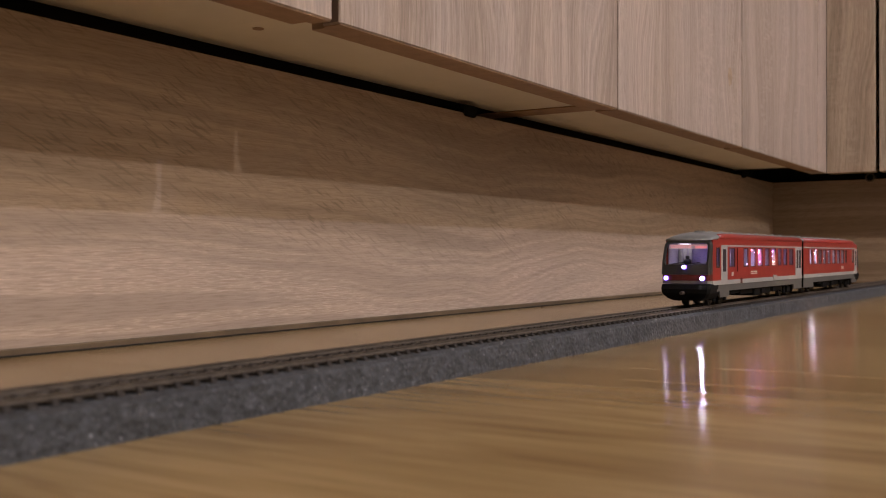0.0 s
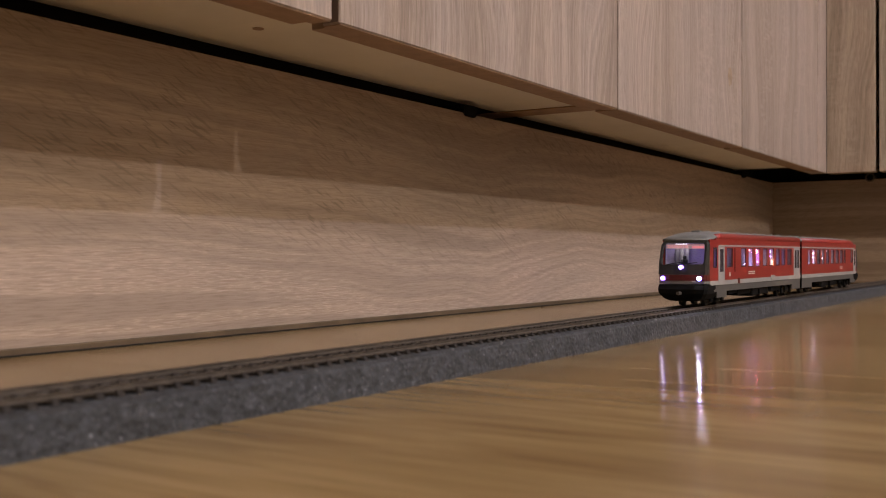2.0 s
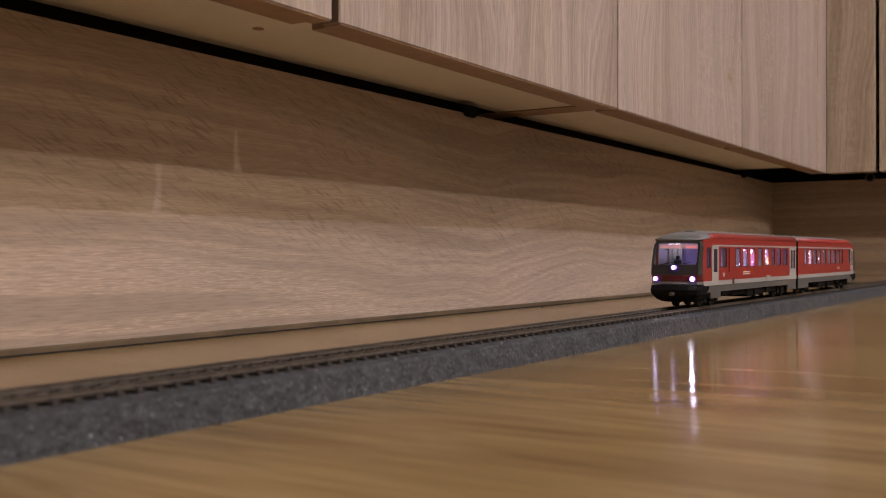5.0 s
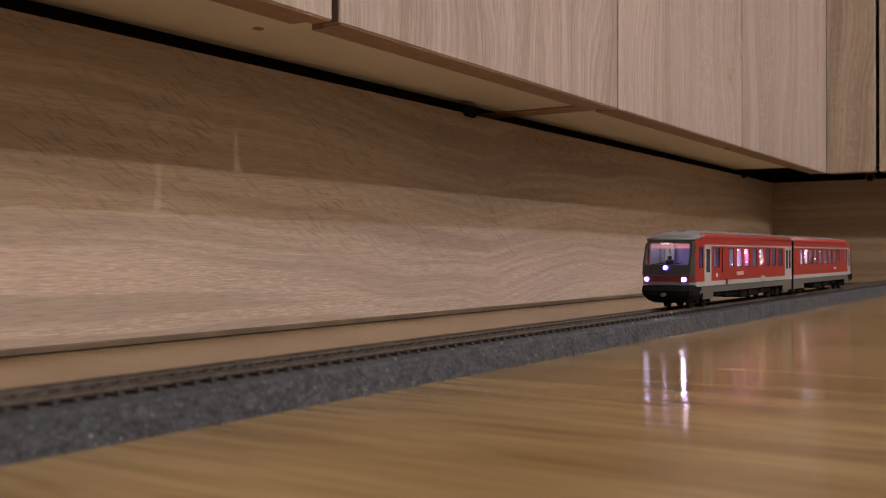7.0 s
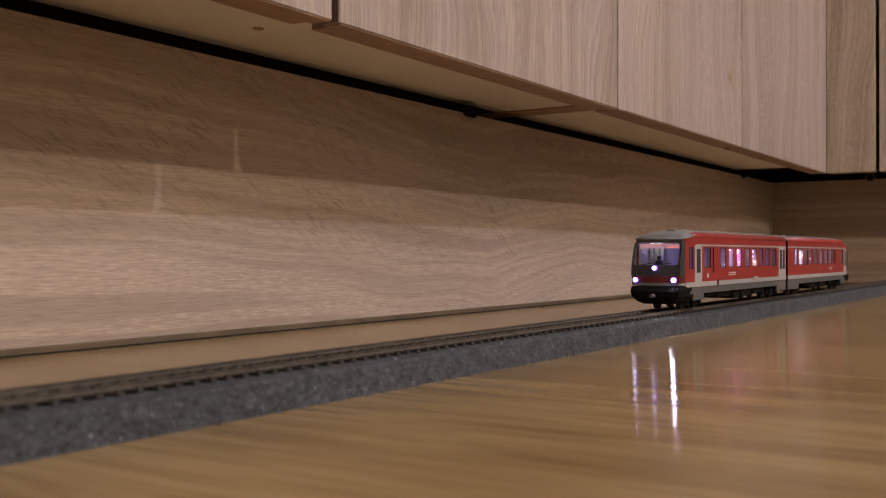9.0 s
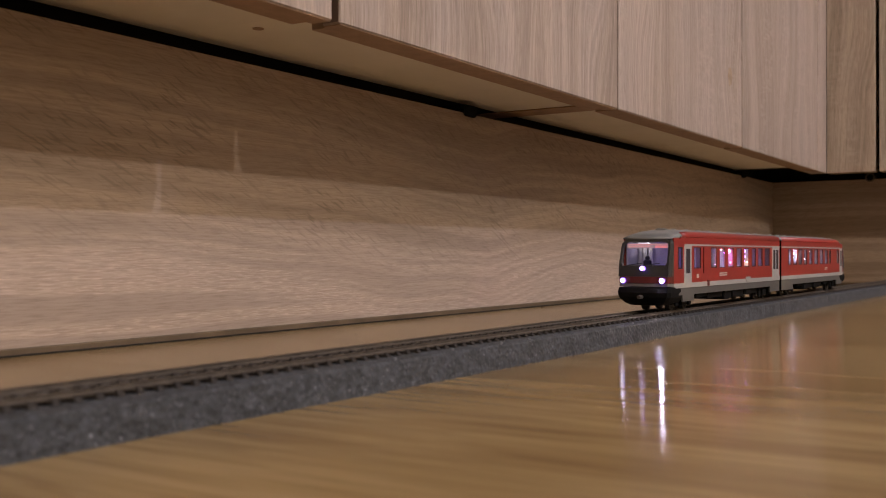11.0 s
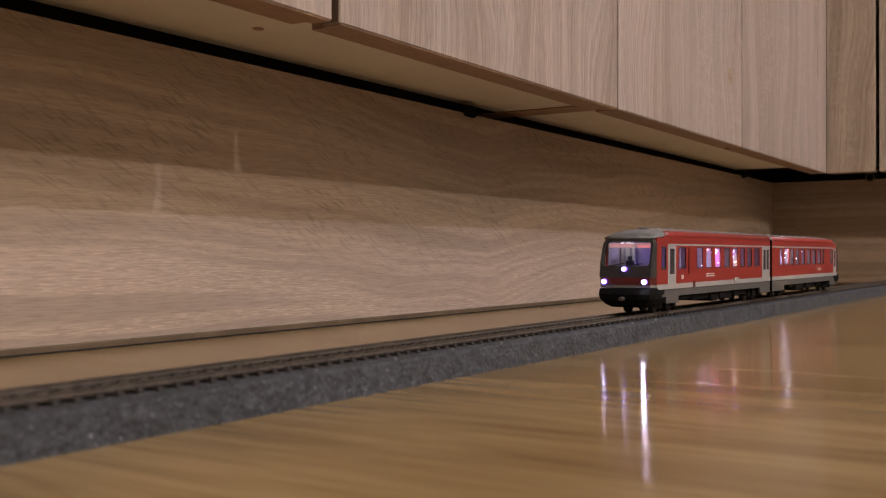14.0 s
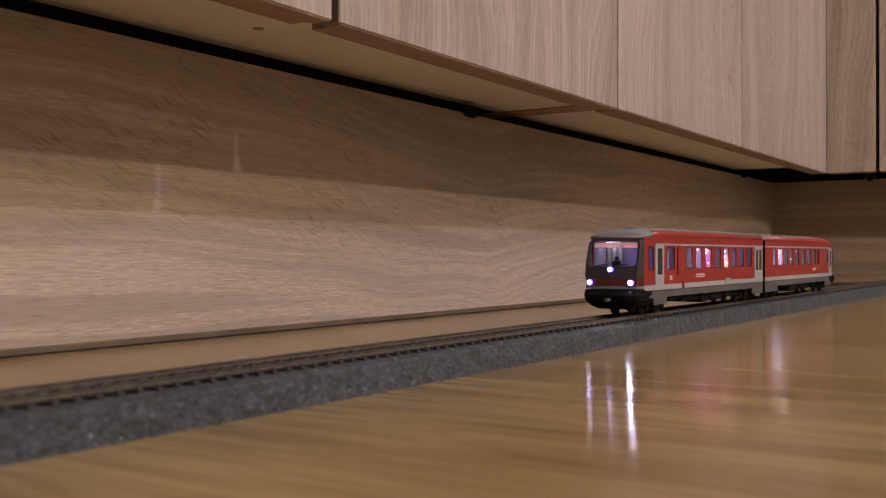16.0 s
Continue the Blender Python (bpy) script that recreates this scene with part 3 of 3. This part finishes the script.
    seats = bmesh.new()
    for i in range(n):
        x = x0 + 0.008 + i * 0.0205
        for s in (-1, 1):
            y0, y1 = sorted((s * 0.0045, s * 0.0140))
            box(seats, x, x + 0.0022, y0, y1, Z_WHITE + 0.0012, Z_WIN0 + 0.0120, bevel=0.0004)
            box(seats, x + 0.0022, x + 0.0085, y0, y1, Z_WHITE + 0.0012, Z_WHITE + 0.007)
    tagged(part("seat_rows", seats, SEAT, thing, "violet moulded seat rows"), kind="stuff")
    span = (x1 - x0 - 0.01) / len(tubes)
    for k, mat in enumerate(tubes):
        a = x0 + 0.005 + k * span
        if k:
            # added divider: keeps each tube's colour to its own windows
            part("screen_wall", boxes((a - 0.0004, a + 0.0004, -HW + 0.0016, 0.004, Z_WHITE + 0.0013, Z_EAVE - 0.0047)), SEAT, thing, "added violet divider that keeps the bays' light apart")
        part("light_tube", boxes((a + 0.004, a + span - 0.004, -0.0018, 0.0018, Z_EAVE - 0.0046, Z_EAVE - 0.0041)), mat, thing, "glowing interior light tube")


def diode(thing, x, y, z, mat, label, r=0.0011):
    bm = bmesh.new()
    bmesh.ops.create_uvsphere(bm, u_segments=10, v_segments=6, radius=r * 0.75, matrix=pose(x, y, z))
    part("diode", bm, mat, thing, label)


def bogie(thing, x):
    """A black bogie; the wheelsets turn in it."""
    bm = boxes((-0.019, 0.019, -0.0125, -0.0108, 0.0042, 0.0082), (-0.019, 0.019, 0.0108, 0.0125, 0.0042, 0.0082), (-0.004, 0.004, -0.0108, 0.0108, 0.005, 0.0085), bevel=0.0004)
    for s in (-1, 1):
        for c in (-0.0125, 0.0125):
            y0, y1 = sorted((s * 0.0122, s * 0.0139))
            box(bm, c - 0.0026, c + 0.0026, y0, y1, 0.0030, 0.0072, bevel=0.0004)
            box(bm, c - 0.0012, c + 0.0012, y0, y1, 0.0072, 0.0092)
        y0, y1 = sorted((s * 0.0122, s * 0.0144))
        box(bm, -0.005, 0.005, y0, y1, 0.0036, 0.0090, bevel=0.0005)
    ob = part("bogie", bm, BLACK, thing, "black bogie frame")
    ob.location = (x, 0, 0)
    sets = []
    for c in (-0.0125, 0.0125):
        bm = bmesh.new()
        disc(bm, pose(0, 0, 0, 90), 0.0010, 0.020, 8)
        for s in (-1, 1):
            disc(bm, pose(0, s * 0.0086, 0, 90), 0.0050, 0.0024, 24)
            disc(bm, pose(0, s * 0.0073, 0, 90), 0.0056, 0.0007, 24)
            for k in range(4):
                a = k * math.pi / 2
                box(bm, math.cos(a) * 0.003 - 0.0006, math.cos(a) * 0.003 + 0.0006, min(s * 0.0098, s * 0.0102), max(s * 0.0098, s * 0.0102), math.sin(a) * 0.003 - 0.0006, math.sin(a) * 0.003 + 0.0006)
        w = part("wheelset", bm, STEEL, ob, "dark metal wheelset")
        w.location = (c, 0, 0.0050)
        sets.append((w, c))
    return sets


def underframe(thing, x0, x1, deep, boxes_at):
    """Grey skirt with deeper ends, black gear below."""
    for s in (-1, 1):
        ya, yb = sorted((s * (HW - 0.0003), s * (HW - 0.0013)))
        bm = boxes((x0, x1, ya, yb, Z_SKIRT, Z_WHITE - 0.0001))
        for a, b in deep:
            box(bm, a, b, ya, yb, 0.0046, Z_SKIRT)
        part("skirt", bm, GREY, thing, "dusty grey side skirt")
    part("chassis", boxes((x0, x1, -HW + 0.0016, HW - 0.0016, 0.0090, Z_WHITE - 0.0002)), BLACK, thing, "black chassis plate")
    for a, b, z, y in boxes_at:
        part("gear_box", boxes((a, b, -y + 0.001, y - 0.001, z + 0.0006, 0.0090), bevel=0.0006), BLACK, thing, "black underfloor gear box")
        for k in range(int((b - a) / 0.016)):
            c = a + 0.001 + k * 0.016
            bm = boxes((c, c + random.uniform(0.009, 0.015), -y + random.uniform(-0.0004, 0.0014), y, z + random.uniform(-0.0004, 0.0014), random.uniform(0.0078, 0.0088)), bevel=0.0004)
            part("gear_cover", bm, BLACK, thing, "black underfloor cover")



def roof(thing, x0, x1, nose_at_start, vents):
    bm = bmesh.new()
    rings = []
    xs = [x0, x0 + 0.009, x0 + 0.019, x0 + 0.032] if nose_at_start else [x0]
    drops = [0.0046, 0.0026, 0.0010, 0.0] if nose_at_start else [0.0]
    tail_x = [x1] if nose_at_start else [x1 - 0.032, x1 - 0.019, x1 - 0.009, x1]
    tail_d = [0.0] if nose_at_start else [0.0, 0.0010, 0.0026, 0.0046]
    for x, d in zip(xs + tail_x, drops + tail_d):
        pts = roof_outline(d, d * 0.12)
        rings.append([bm.verts.new((x, u, v)) for u, v in pts])
    for a, b in zip(rings, rings[1:]):
        for i in range(len(a) - 1):
            bm.faces.new((a[i], a[i + 1], b[i + 1], b[i]))
        bm.faces.new((a[-1], a[0], b[0], b[-1]))
    bm.faces.new(rings[0][::-1])
    bm.faces.new(rings[-1])
    ob = part("roof", bm, ROOF, thing, "grey rounded roof", smooth=True)
    # red shoulders over the eaves, a hair outside the roof skin
    for half in (slice(0, 6), slice(19, 25)):
        bm = bmesh.new()
        last = None
        for x, d in zip(xs + tail_x, drops + tail_d):
            if d > 0.0015:
                continue
            row = roof_outline(d, d * 0.12)[half]
            row = [bm.verts.new((x, u + math.copysign(0.0002, u), v + k)) for k in (0.0, 0.0002) for u, v in (row if k == 0 else row[::-1])]
            if last:
                for q in range(len(row)):
                    bm.faces.new((last[q], last[(q + 1) % len(row)], row[(q + 1) % len(row)], row[q]))
            else:
                bm.faces.new(row[::-1])
            last = row
        bm.faces.new(last)
        part("shoulder", bm, RED, thing, "red rounded roof shoulder", smooth=True)
    for x in vents:
        bm = boxes((x - 0.0013, x + 0.0013, -0.0045, -0.0018, Z_ROOF - 0.0008, Z_ROOF + 0.0007), bevel=0.0003)
        part("roof_vent", bm, WHITE, ob, "small pale roof vent")
    return ob


def cab(thing, x, way, lit):
    """The cab end: mask with screen, nose, bumper, lights. It looks along -way from x."""
    def X(d):
        return x + way * d

    def lean(d, z):
        """The face leans back above the waist."""
        return min(d + 0.34 * max(0.0, z - 0.0270), 0.0098) if d < 0.0099 else d

    def slab(bm, d, thick, y0, y1, z0, z1):
        """An upright slab that follows the leaning face."""
        q = [[bm.verts.new((X(0.34 * max(0.0, z - 0.0270) + dd), y, z)) for y, z in ((y0, z0), (y1, z0), (y1, z1), (y0, z1))] for dd in (d, d + thick)]
        for i in range(4):
            bm.faces.new((q[0][i], q[0][(i + 1) % 4], q[1][(i + 1) % 4], q[1][i]))
        bm.faces.new(q[0])
        bm.faces.new(q[1][::-1])

    def blk(bm, d0, d1, y0, y1, z0, z1, bevel=0.0):
        box(bm, min(X(d0), X(d1)), max(X(d0), X(d1)), y0, y1, z0, z1, bevel)

    def ring(d, k, lift):
        """Outline of the mask, d behind the face, k of its full width."""
        pts = []
        for yy, zz in ((-1, 0.0217), (-1, 0.0300), (-0.995, 0.0405), (-0.975, 0.0436), (-0.92, 0.0457), (-0.80, 0.0470), (-0.4, 0.0479), (0.4, 0.0479), (0.80, 0.0470), (0.92, 0.0457), (0.975, 0.0436), (0.995, 0.0405), (1, 0.0300), (1, 0.0217)):
            wide = k * 1.03 if d < 0.0099 else k
            pts.append((X(lean(d, zz)), yy * HW * wide, zz + (lift if zz > 0.044 else 0)))
        return pts

    def hole(d):
        pts = []
        for yy, zz in ((-0.0148, 0.0287), (-0.0157, 0.0308), (-0.0155, 0.0412), (-0.0151, 0.0430), (-0.0140, 0.0441), (-0.0112, 0.0444), (-0.004, 0.0445), (0.004, 0.0445), (0.0112, 0.0444), (0.0140, 0.0441), (0.0151, 0.0430), (0.0155, 0.0412), (0.0157, 0.0308), (0.0148, 0.0287)):
            pts.append((X(lean(d, zz)), yy, zz))
        return pts
    bm = bmesh.new()
    loops = [[bm.verts.new(p) for p in q] for q in (hole(0.0030), hole(0.0004), ring(0.0, 0.955, -0.0012), ring(0.0016, 0.982, -0.0004), ring(0.0050, 1.005, 0.0), ring(0.0100, 1.008, 0.0))]
    for a, b in zip(loops, loops[1:]):
        for i in range(len(a)):
            j = (i + 1) % len(a)
            bm.faces.new((a[i], a[j], b[j], b[i]))
    mask = part("front_mask", bm, MASK, thing, "anthracite front mask round the windscreen")
    bm = bmesh.new()
    slab(bm, 0.0016, 0.0006, -0.0156, 0.0156, 0.0285, 0.0445)
    screen = part("windscreen", bm, SCREEN, thing, "clear windscreen")
    screen.visible_shadow = False
    bm = bmesh.new()
    slab(bm, 0.0030, 0.0006, -0.0142, 0.0142, 0.0402, 0.0434)
    part("destination_display", bm, DISPLAY if lit else MASK, thing, "pale lit destination display")
    bm = bmesh.new()
    slab(bm, 0.0026, 0.0003, -0.0140, 0.0140, 0.0426, 0.0431)
    for k in range(11):
        y = -0.0020 + k * 0.0014
        slab(bm, 0.0026, 0.0003, y, y + random.uniform(0.0007, 0.0011), 0.0409, 0.0421)
    part("display_bars", bm, BARS if lit else MASK, thing, "glowing reddish display bars")
    bm = bmesh.new()
    slab(bm, 0.0024, 0.0003, -0.0140, -0.0056, 0.0405, 0.0420)
    part("display_glow", bm, RED_GLOW if lit else MASK, thing, "red glowing end of the display")
    for y in (-0.006, 0.006):
        bm = bmesh.new()
        prism(bm, [(y - 0.0055, 0.0302), (y + 0.0045, 0.0288), (y + 0.0046, 0.0293), (y - 0.0054, 0.0307)], 0, X(0.0000), X(0.0006))
        part("wiper", bm, FRAME, mask, "thin black wiper")
    # nose band and stripe
    for name, z0, z1, mat, lab in (("nose_band", 0.0173, 0.0216, RED_DEEP, "dark red nose band"), ("nose_stripe", 0.0152, 0.0170, DULL, "dull grey nose stripe")):
        bm = bmesh.new()
        prism(bm, [(X(0.0100), -HW * 1.004), (X(0.0040), -HW * 1.004), (X(0.0004), -HW * 0.95), (X(-0.0008), -HW * 0.5), (X(-0.0008), HW * 0.5), (X(0.0004), HW * 0.95), (X(0.0040), HW * 1.004), (X(0.0100), HW * 1.004)], 2, z0, z1)
        part(name, bm, mat, thing, lab)
    # bumper and snowplough
    bm = bmesh.new()
    out = []
    for z, k, d in ((0.0146, 1.03, -0.0014), (0.0112, 1.05, -0.0026), (0.0080, 1.01, -0.0020), (0.0046, 0.84, 0.0006), (0.0028, 0.62, 0.0030)):
        out.append([bm.verts.new(p) for p in ((X(0.0280), -HW * min(k, 0.97), z), (X(d + 0.0055), -HW * k, z), (X(d + 0.0012), -HW * k * 0.93, z), (X(d), -HW * k * 0.6, z), (X(d), HW * k * 0.6, z), (X(d + 0.0012), HW * k * 0.93, z), (X(d + 0.0055), HW * k, z), (X(0.0280), HW * min(k, 0.97), z))])
    for a, b in zip(out, out[1:]):
        for i in range(8):
            bm.faces.new((a[i], a[(i + 1) % 8], b[(i + 1) % 8], b[i]))
    bm.faces.new(out[0])
    bm.faces.new(out[-1][::-1])
    part("bumper", bm, BLACK, thing, "black bumper with snowplough")
    bm = bmesh.new()
    disc(bm, pose(X(-0.0045), 0.0, 0.0085, 0, 90), 0.0012, 0.006, 12)
    part("coupling", bm, RAIL, thing, "small metal coupling pin")
    # lights
    for y, z, r in ((-0.0134, 0.0190, 0.0014), (0.0134, 0.0190, 0.0014), (0.0, 0.0270, 0.0013)):
        bm = bmesh.new()
        disc(bm, pose(X(-0.0006), y, z, 0, 90), r * 1.25, 0.0022, 20)
        lamp = part("headlight", bm, HALO if lit else FRAME, thing, "round headlight glowing blue-white" if lit else "dark round headlight")
        if lit:
            bm = bmesh.new()
            disc(bm, pose(X(-0.0018), y, z, 0, 90), r * 0.80, 0.0006, 20)
            part("lens", bm, HEADLIGHT_TOP if y == 0 else HEADLIGHT if y < 0 else HEADLIGHT_DIM, lamp, "brightly lit lens")
    # cab back wall, desk and seat
    part("cab_partition", boxes((min(X(0.030), X(0.031)), max(X(0.030), X(0.031)), -HW + 0.0014, HW - 0.0014, Z_WHITE, Z_EAVE - 0.004)), CAB_LINING, thing, "grey-violet cab back wall")
    for sd in (-1, 1):
        y0, y1 = sorted((sd * (HW - 0.0022), sd * (HW - 0.0014)))
        bm = bmesh.new()
        blk(bm, 0.0104, 0.0295, y0, y1, Z_WHITE, Z_WIN0 if sd < 0 else Z_WIN1)
        blk(bm, 0.0104, 0.0295, y0, y1, Z_WIN1, Z_EAVE - 0.002)
        part("cab_side_lining", bm, CAB_LINING, thing, "pale cab side lining")
    bm = bmesh.new()
    blk(bm, 0.0110, 0.0300, -HW + 0.002, HW - 0.002, Z_EAVE - 0.0036, Z_EAVE - 0.0028)
    part("cab_headlining", bm, CAB_LINING, thing, "pale cab ceiling lining")
    bm = bmesh.new()
    blk(bm, 0.0045, 0.0100, -0.0140, 0.0140, 0.0180, 0.0290, 0.0006)
    part("desk", bm, MASK, thing, "dark cab desk")
    bm = bmesh.new()
    blk(bm, 0.0190, 0.0215, 0.0020, 0.0075, 0.0200, 0.0325, 0.0008)
    blk(bm, 0.0195, 0.0212, 0.0034, 0.0062, 0.0325, 0.0352, 0.0006)
    part("cab_seat", bm, FRAME, thing, "dark cab seat with headrest")


GROUP = "railcars of the model train"
SPAN_A = (0.0, 0.2728)
GAP_AT = 0.2795
front_car = tagged(new("railcar"), "red and grey model diesel railcar with lit headlights on the track", "model train", GROUP)
rear_car = tagged(new("railcar"), "red and grey model railcar trailing on the track, violet-lit windows", "model train", GROUP)
rear_car["tail"] = 1
WIN_A = [(0.0507, 0.0655), (0.0870, 0.1000), (0.1065, 0.1200), (0.1265, 0.1405), (0.1480, 0.1615), (0.1685, 0.1815), (0.1885, 0.2000), (0.2065, 0.2195), (0.2262, 0.2410)]
side_walls(front_car, 0.0117, SPAN_A[1], WIN_A, [(0.0310, 0.0457), (0.2488, 0.2705)], [(0.0196, 0.0281)])
interior(front_car, 0.032, 0.2712, [TUBE_BLUE, TUBE_DIM, TUBE, TUBE_ROSE, TUBE_ROSE, TUBE_DIM, TUBE_BLUE, TUBE, TUBE, TUBE_DIM, TUBE_DIM])
roof(front_car, 0.0085, SPAN_A[1], True, [0.050 + 0.0248 * i for i in range(9)])
cab(front_car, 0.0016, 1, True)
underframe(front_car, 0.0140, SPAN_A[1], [(0.0290, 0.0515), (0.243, 0.2728)], [(0.060, 0.086, 0.0056, 0.0158), (0.088, 0.122, 0.0042, 0.0155), (0.126, 0.174, 0.0026, 0.0158), (0.178, 0.212, 0.0040, 0.0156)])
bm = boxes((0.0310, 0.0365, -0.0040, 0.0030, Z_ROOF - 0.0018, Z_ROOF + 0.0005), bevel=0.0006)
part("horn", bm, ROOF, front_car, "small grey roof horn box")
part("end_wall", boxes((SPAN_A[1] - 0.0012, SPAN_A[1], -HW + 0.0013, HW - 0.0013, Z_WHITE, Z_EAVE)), BLACK, front_car, "black gangway end wall")
part("gangway", boxes((SPAN_A[1], SPAN_A[1] + 0.0058, -HW + 0.0022, HW - 0.0022, 0.0060, Z_EAVE + 0.0020), bevel=0.0005), FRAME, front_car, "black folded gangway")
part("lettering_bar", boxes((0.1065, 0.1245, -HW - 0.0002, -HW + 0.0001, 0.0205, 0.0214), (0.1065, 0.1245, -HW - 0.0002, -HW + 0.0001, 0.0220, 0.0229)), MARKS, front_car, "pale unreadable lettering")
part("lettering_bar", boxes((0.0560, 0.0605, -HW - 0.0002, -HW + 0.0001, 0.0198, 0.0226)), MARKS, front_car, "pale unreadable sign")
part("panel", boxes((0.1720, 0.1830, -HW - 0.0006, -HW + 0.0001, 0.0148, 0.0186)), WHITE, front_car, "raised pale panel")
part("step", boxes((0.0785, 0.0830, -HW - 0.0004, -HW + 0.0001, 0.0140, 0.0180)), RED_DEEP, front_car, "dark red step plate")
part("handrail", boxes((0.0700, 0.0706, -HW - 0.0006, -HW - 0.0001, 0.0230, 0.0410)), RED_DEEP, front_car, "thin handrail")
for x, z, mat, lab, r in ((0.1140, 0.0395, LED_RED, "red diode", 0.0010), (0.1330, 0.0393, LED_RED, "red diode", 0.0012), (0.1345, 0.0386, LED_WHITE, "white diode", 0.0012), (0.1740, 0.0385, LED_VIOLET, "violet diode", 0.0013), (0.1745, 0.0345, LED_VIOLET, "violet diode", 0.0009),
                          (0.1725, 0.0310, LED_VIOLET, "violet diode", 0.0007), (0.1800, 0.0300, LED_AMBER, "amber diode", 0.0007), (0.1370, 0.0300, LED_RED, "red diode", 0.0010)):
    diode(front_car, x, -0.0157, z, mat, lab, r)
diode(front_car, 0.1040, -0.01490, 0.0285, LED_SPARK, "tiny violet-white diode beside the pillar", 0.0005)
diode(front_car, 0.1250, -0.01463, 0.0375, LED_ULTRA, "tiny violet diode beside the pillar", 0.0005)
diode(front_car, 0.1322, -0.0157, 0.0370, LED_EMBER, "tiny red diode", 0.0008)
part("cab_light", boxes((0.0200, 0.0270, 0.0040, 0.0110, 0.0432, 0.0436)), CAB_GLOW, front_car, "pale cab ceiling light")
part("curtain", boxes((0.0290, 0.0296, 0.0078, 0.0106, 0.0270, 0.0415), (0.0290, 0.0296, 0.0040, 0.0064, 0.0270, 0.0415), (0.0290, 0.0296, 0.0116, 0.0140, 0.0270, 0.0415)), WHITE, front_car, "pale curtain strips")
# added fill light, out of sight, that tints the cab's back wall violet
part("cab_strip", boxes((0.0122, 0.0132, -0.0138, -0.0010, 0.0255, 0.0262)), CAB_FILL_VIOLET, front_car, "added violet fill light hidden behind the desk")
sets = bogie(front_car, 0.040) + bogie(front_car, 0.236)

WIN_B = [(0.0235, 0.0335), (0.0405, 0.0540), (0.0595, 0.0745), (0.0805, 0.0930), (0.1010, 0.1140), (0.1225, 0.1375), (0.1445, 0.1600), (0.1665, 0.1800), (0.1860, 0.1950), (0.2230, 0.2340)]
side_walls(rear_car, 0.0, 0.2518, WIN_B, [(0.2370, 0.2490)], [])
interior(rear_car, 0.002, 0.232, [TUBE_DIM, TUBE_DIM, TUBE_PALE, TUBE_PALE, TUBE_DIM, TUBE_PALE, TUBE_DIM, TUBE_PALE, TUBE_DIM])
roof(rear_car, 0.0, 0.2540, False, [0.014 + 0.0255 * i for i in range(9)])
cab(rear_car, 0.262, -1, False)
underframe(rear_car, 0.0, 0.248, [(0.0, 0.040), (0.222, 0.248)], [(0.066, 0.082, 0.0056, 0.0155), (0.085, 0.122, 0.0030, 0.0158), (0.126, 0.165, 0.0040, 0.0155), (0.17, 0.195, 0.0056, 0.0155)])
part("end_wall", boxes((-0.0006, 0.0010, -HW + 0.0003, HW - 0.0003, 0.0050, Z_EAVE + 0.0006)), BLACK, rear_car, "black gangway end wall")
part("lettering_bar", boxes((0.1660, 0.1790, -HW - 0.0002, -HW + 0.0001, 0.0205, 0.0214), (0.1660, 0.1790, -HW - 0.0002, -HW + 0.0001, 0.0220, 0.0229)), MARKS, rear_car, "pale unreadable lettering")
for x, z, mat, lab, r in ((0.0486, 0.0370, LED_BEAM, "bright white diode", 0.0009), (0.0460, 0.0330, LED_WHITE, "white diode", 0.0008), (0.0870, 0.0320, LED_WHITE, "white diode", 0.0010), (0.1080, 0.0390, LED_WHITE, "white diode", 0.0006)):
    diode(rear_car, x, -0.0157, z, mat, lab, r)
sets_rear = bogie(rear_car, 0.040) + bogie(rear_car, 0.222)

# the bodies sit a little over their wheels
for car in (front_car, rear_car):
    for ob in car.children:
        if not ob.name.startswith("bogie"):
            ob.location.z += 0.0014

# sleepers last
me = mesh_of("sleeper", boxes((-0.0013, 0.0013, -0.0113, 0.0113, -0.0010, 0.0009), bevel=0.0002), SLEEPER)
chair = mesh_of("rail_chair", boxes((-0.0010, 0.0010, -0.0018, -0.0004, 0.0009, 0.0019), (-0.0010, 0.0010, 0.0004, 0.0018, 0.0009, 0.0019)), SLEEPER)
n = int((S1 - S0) / 0.0073)
for i in range(n):
    ob = new("sleeper", me)
    ob.parent = track
    ob.location = (S0 + 0.004 + i * 0.0073, random.uniform(-0.0002, 0.0002), 0)
    if 0.1 < ob.location.x < 1.1:
        for s in (-1, 1):
            c = new("rail_chair", chair)
            c.parent = ob
            c.location = (0, s * 0.00865, 0)

# ---- the train rolls towards the lens ----
AHEAD = [0.1313, 0.1295, 0.1278, 0.1263, 0.1248, 0.1231, 0.1212, 0.119, 0.1165, 0.1136, 0.1104, 0.1068, 0.1028, 0.0985, 0.0939, 0.0891, 0.0841, 0.0789, 0.0736, 0.0682, 0.0628, 0.0575, 0.0521, 0.0469, 0.0417, 0.0366,
         0.0316, 0.0266, 0.0217, 0.0166, 0.0114, 0.0059, 0.0]
FRONT = 0.569


def motions():
    times = [0.5 * i for i in range(33)]
    for thing, offset in ((front_car, 0.0), (rear_car, GAP_AT)):
        walk(thing, [(t, AT @ pose(FRONT + offset + a, 0, RAIL_Z)) for t, a in zip(times, AHEAD)])
    for w, c in sets + sets_rear:
        walk(w, [(t, pose(c, 0, 0.0050, 0, math.degrees((a - AHEAD[0]) / 0.0050), 0)) for t, a in zip(times, AHEAD)])


motions()
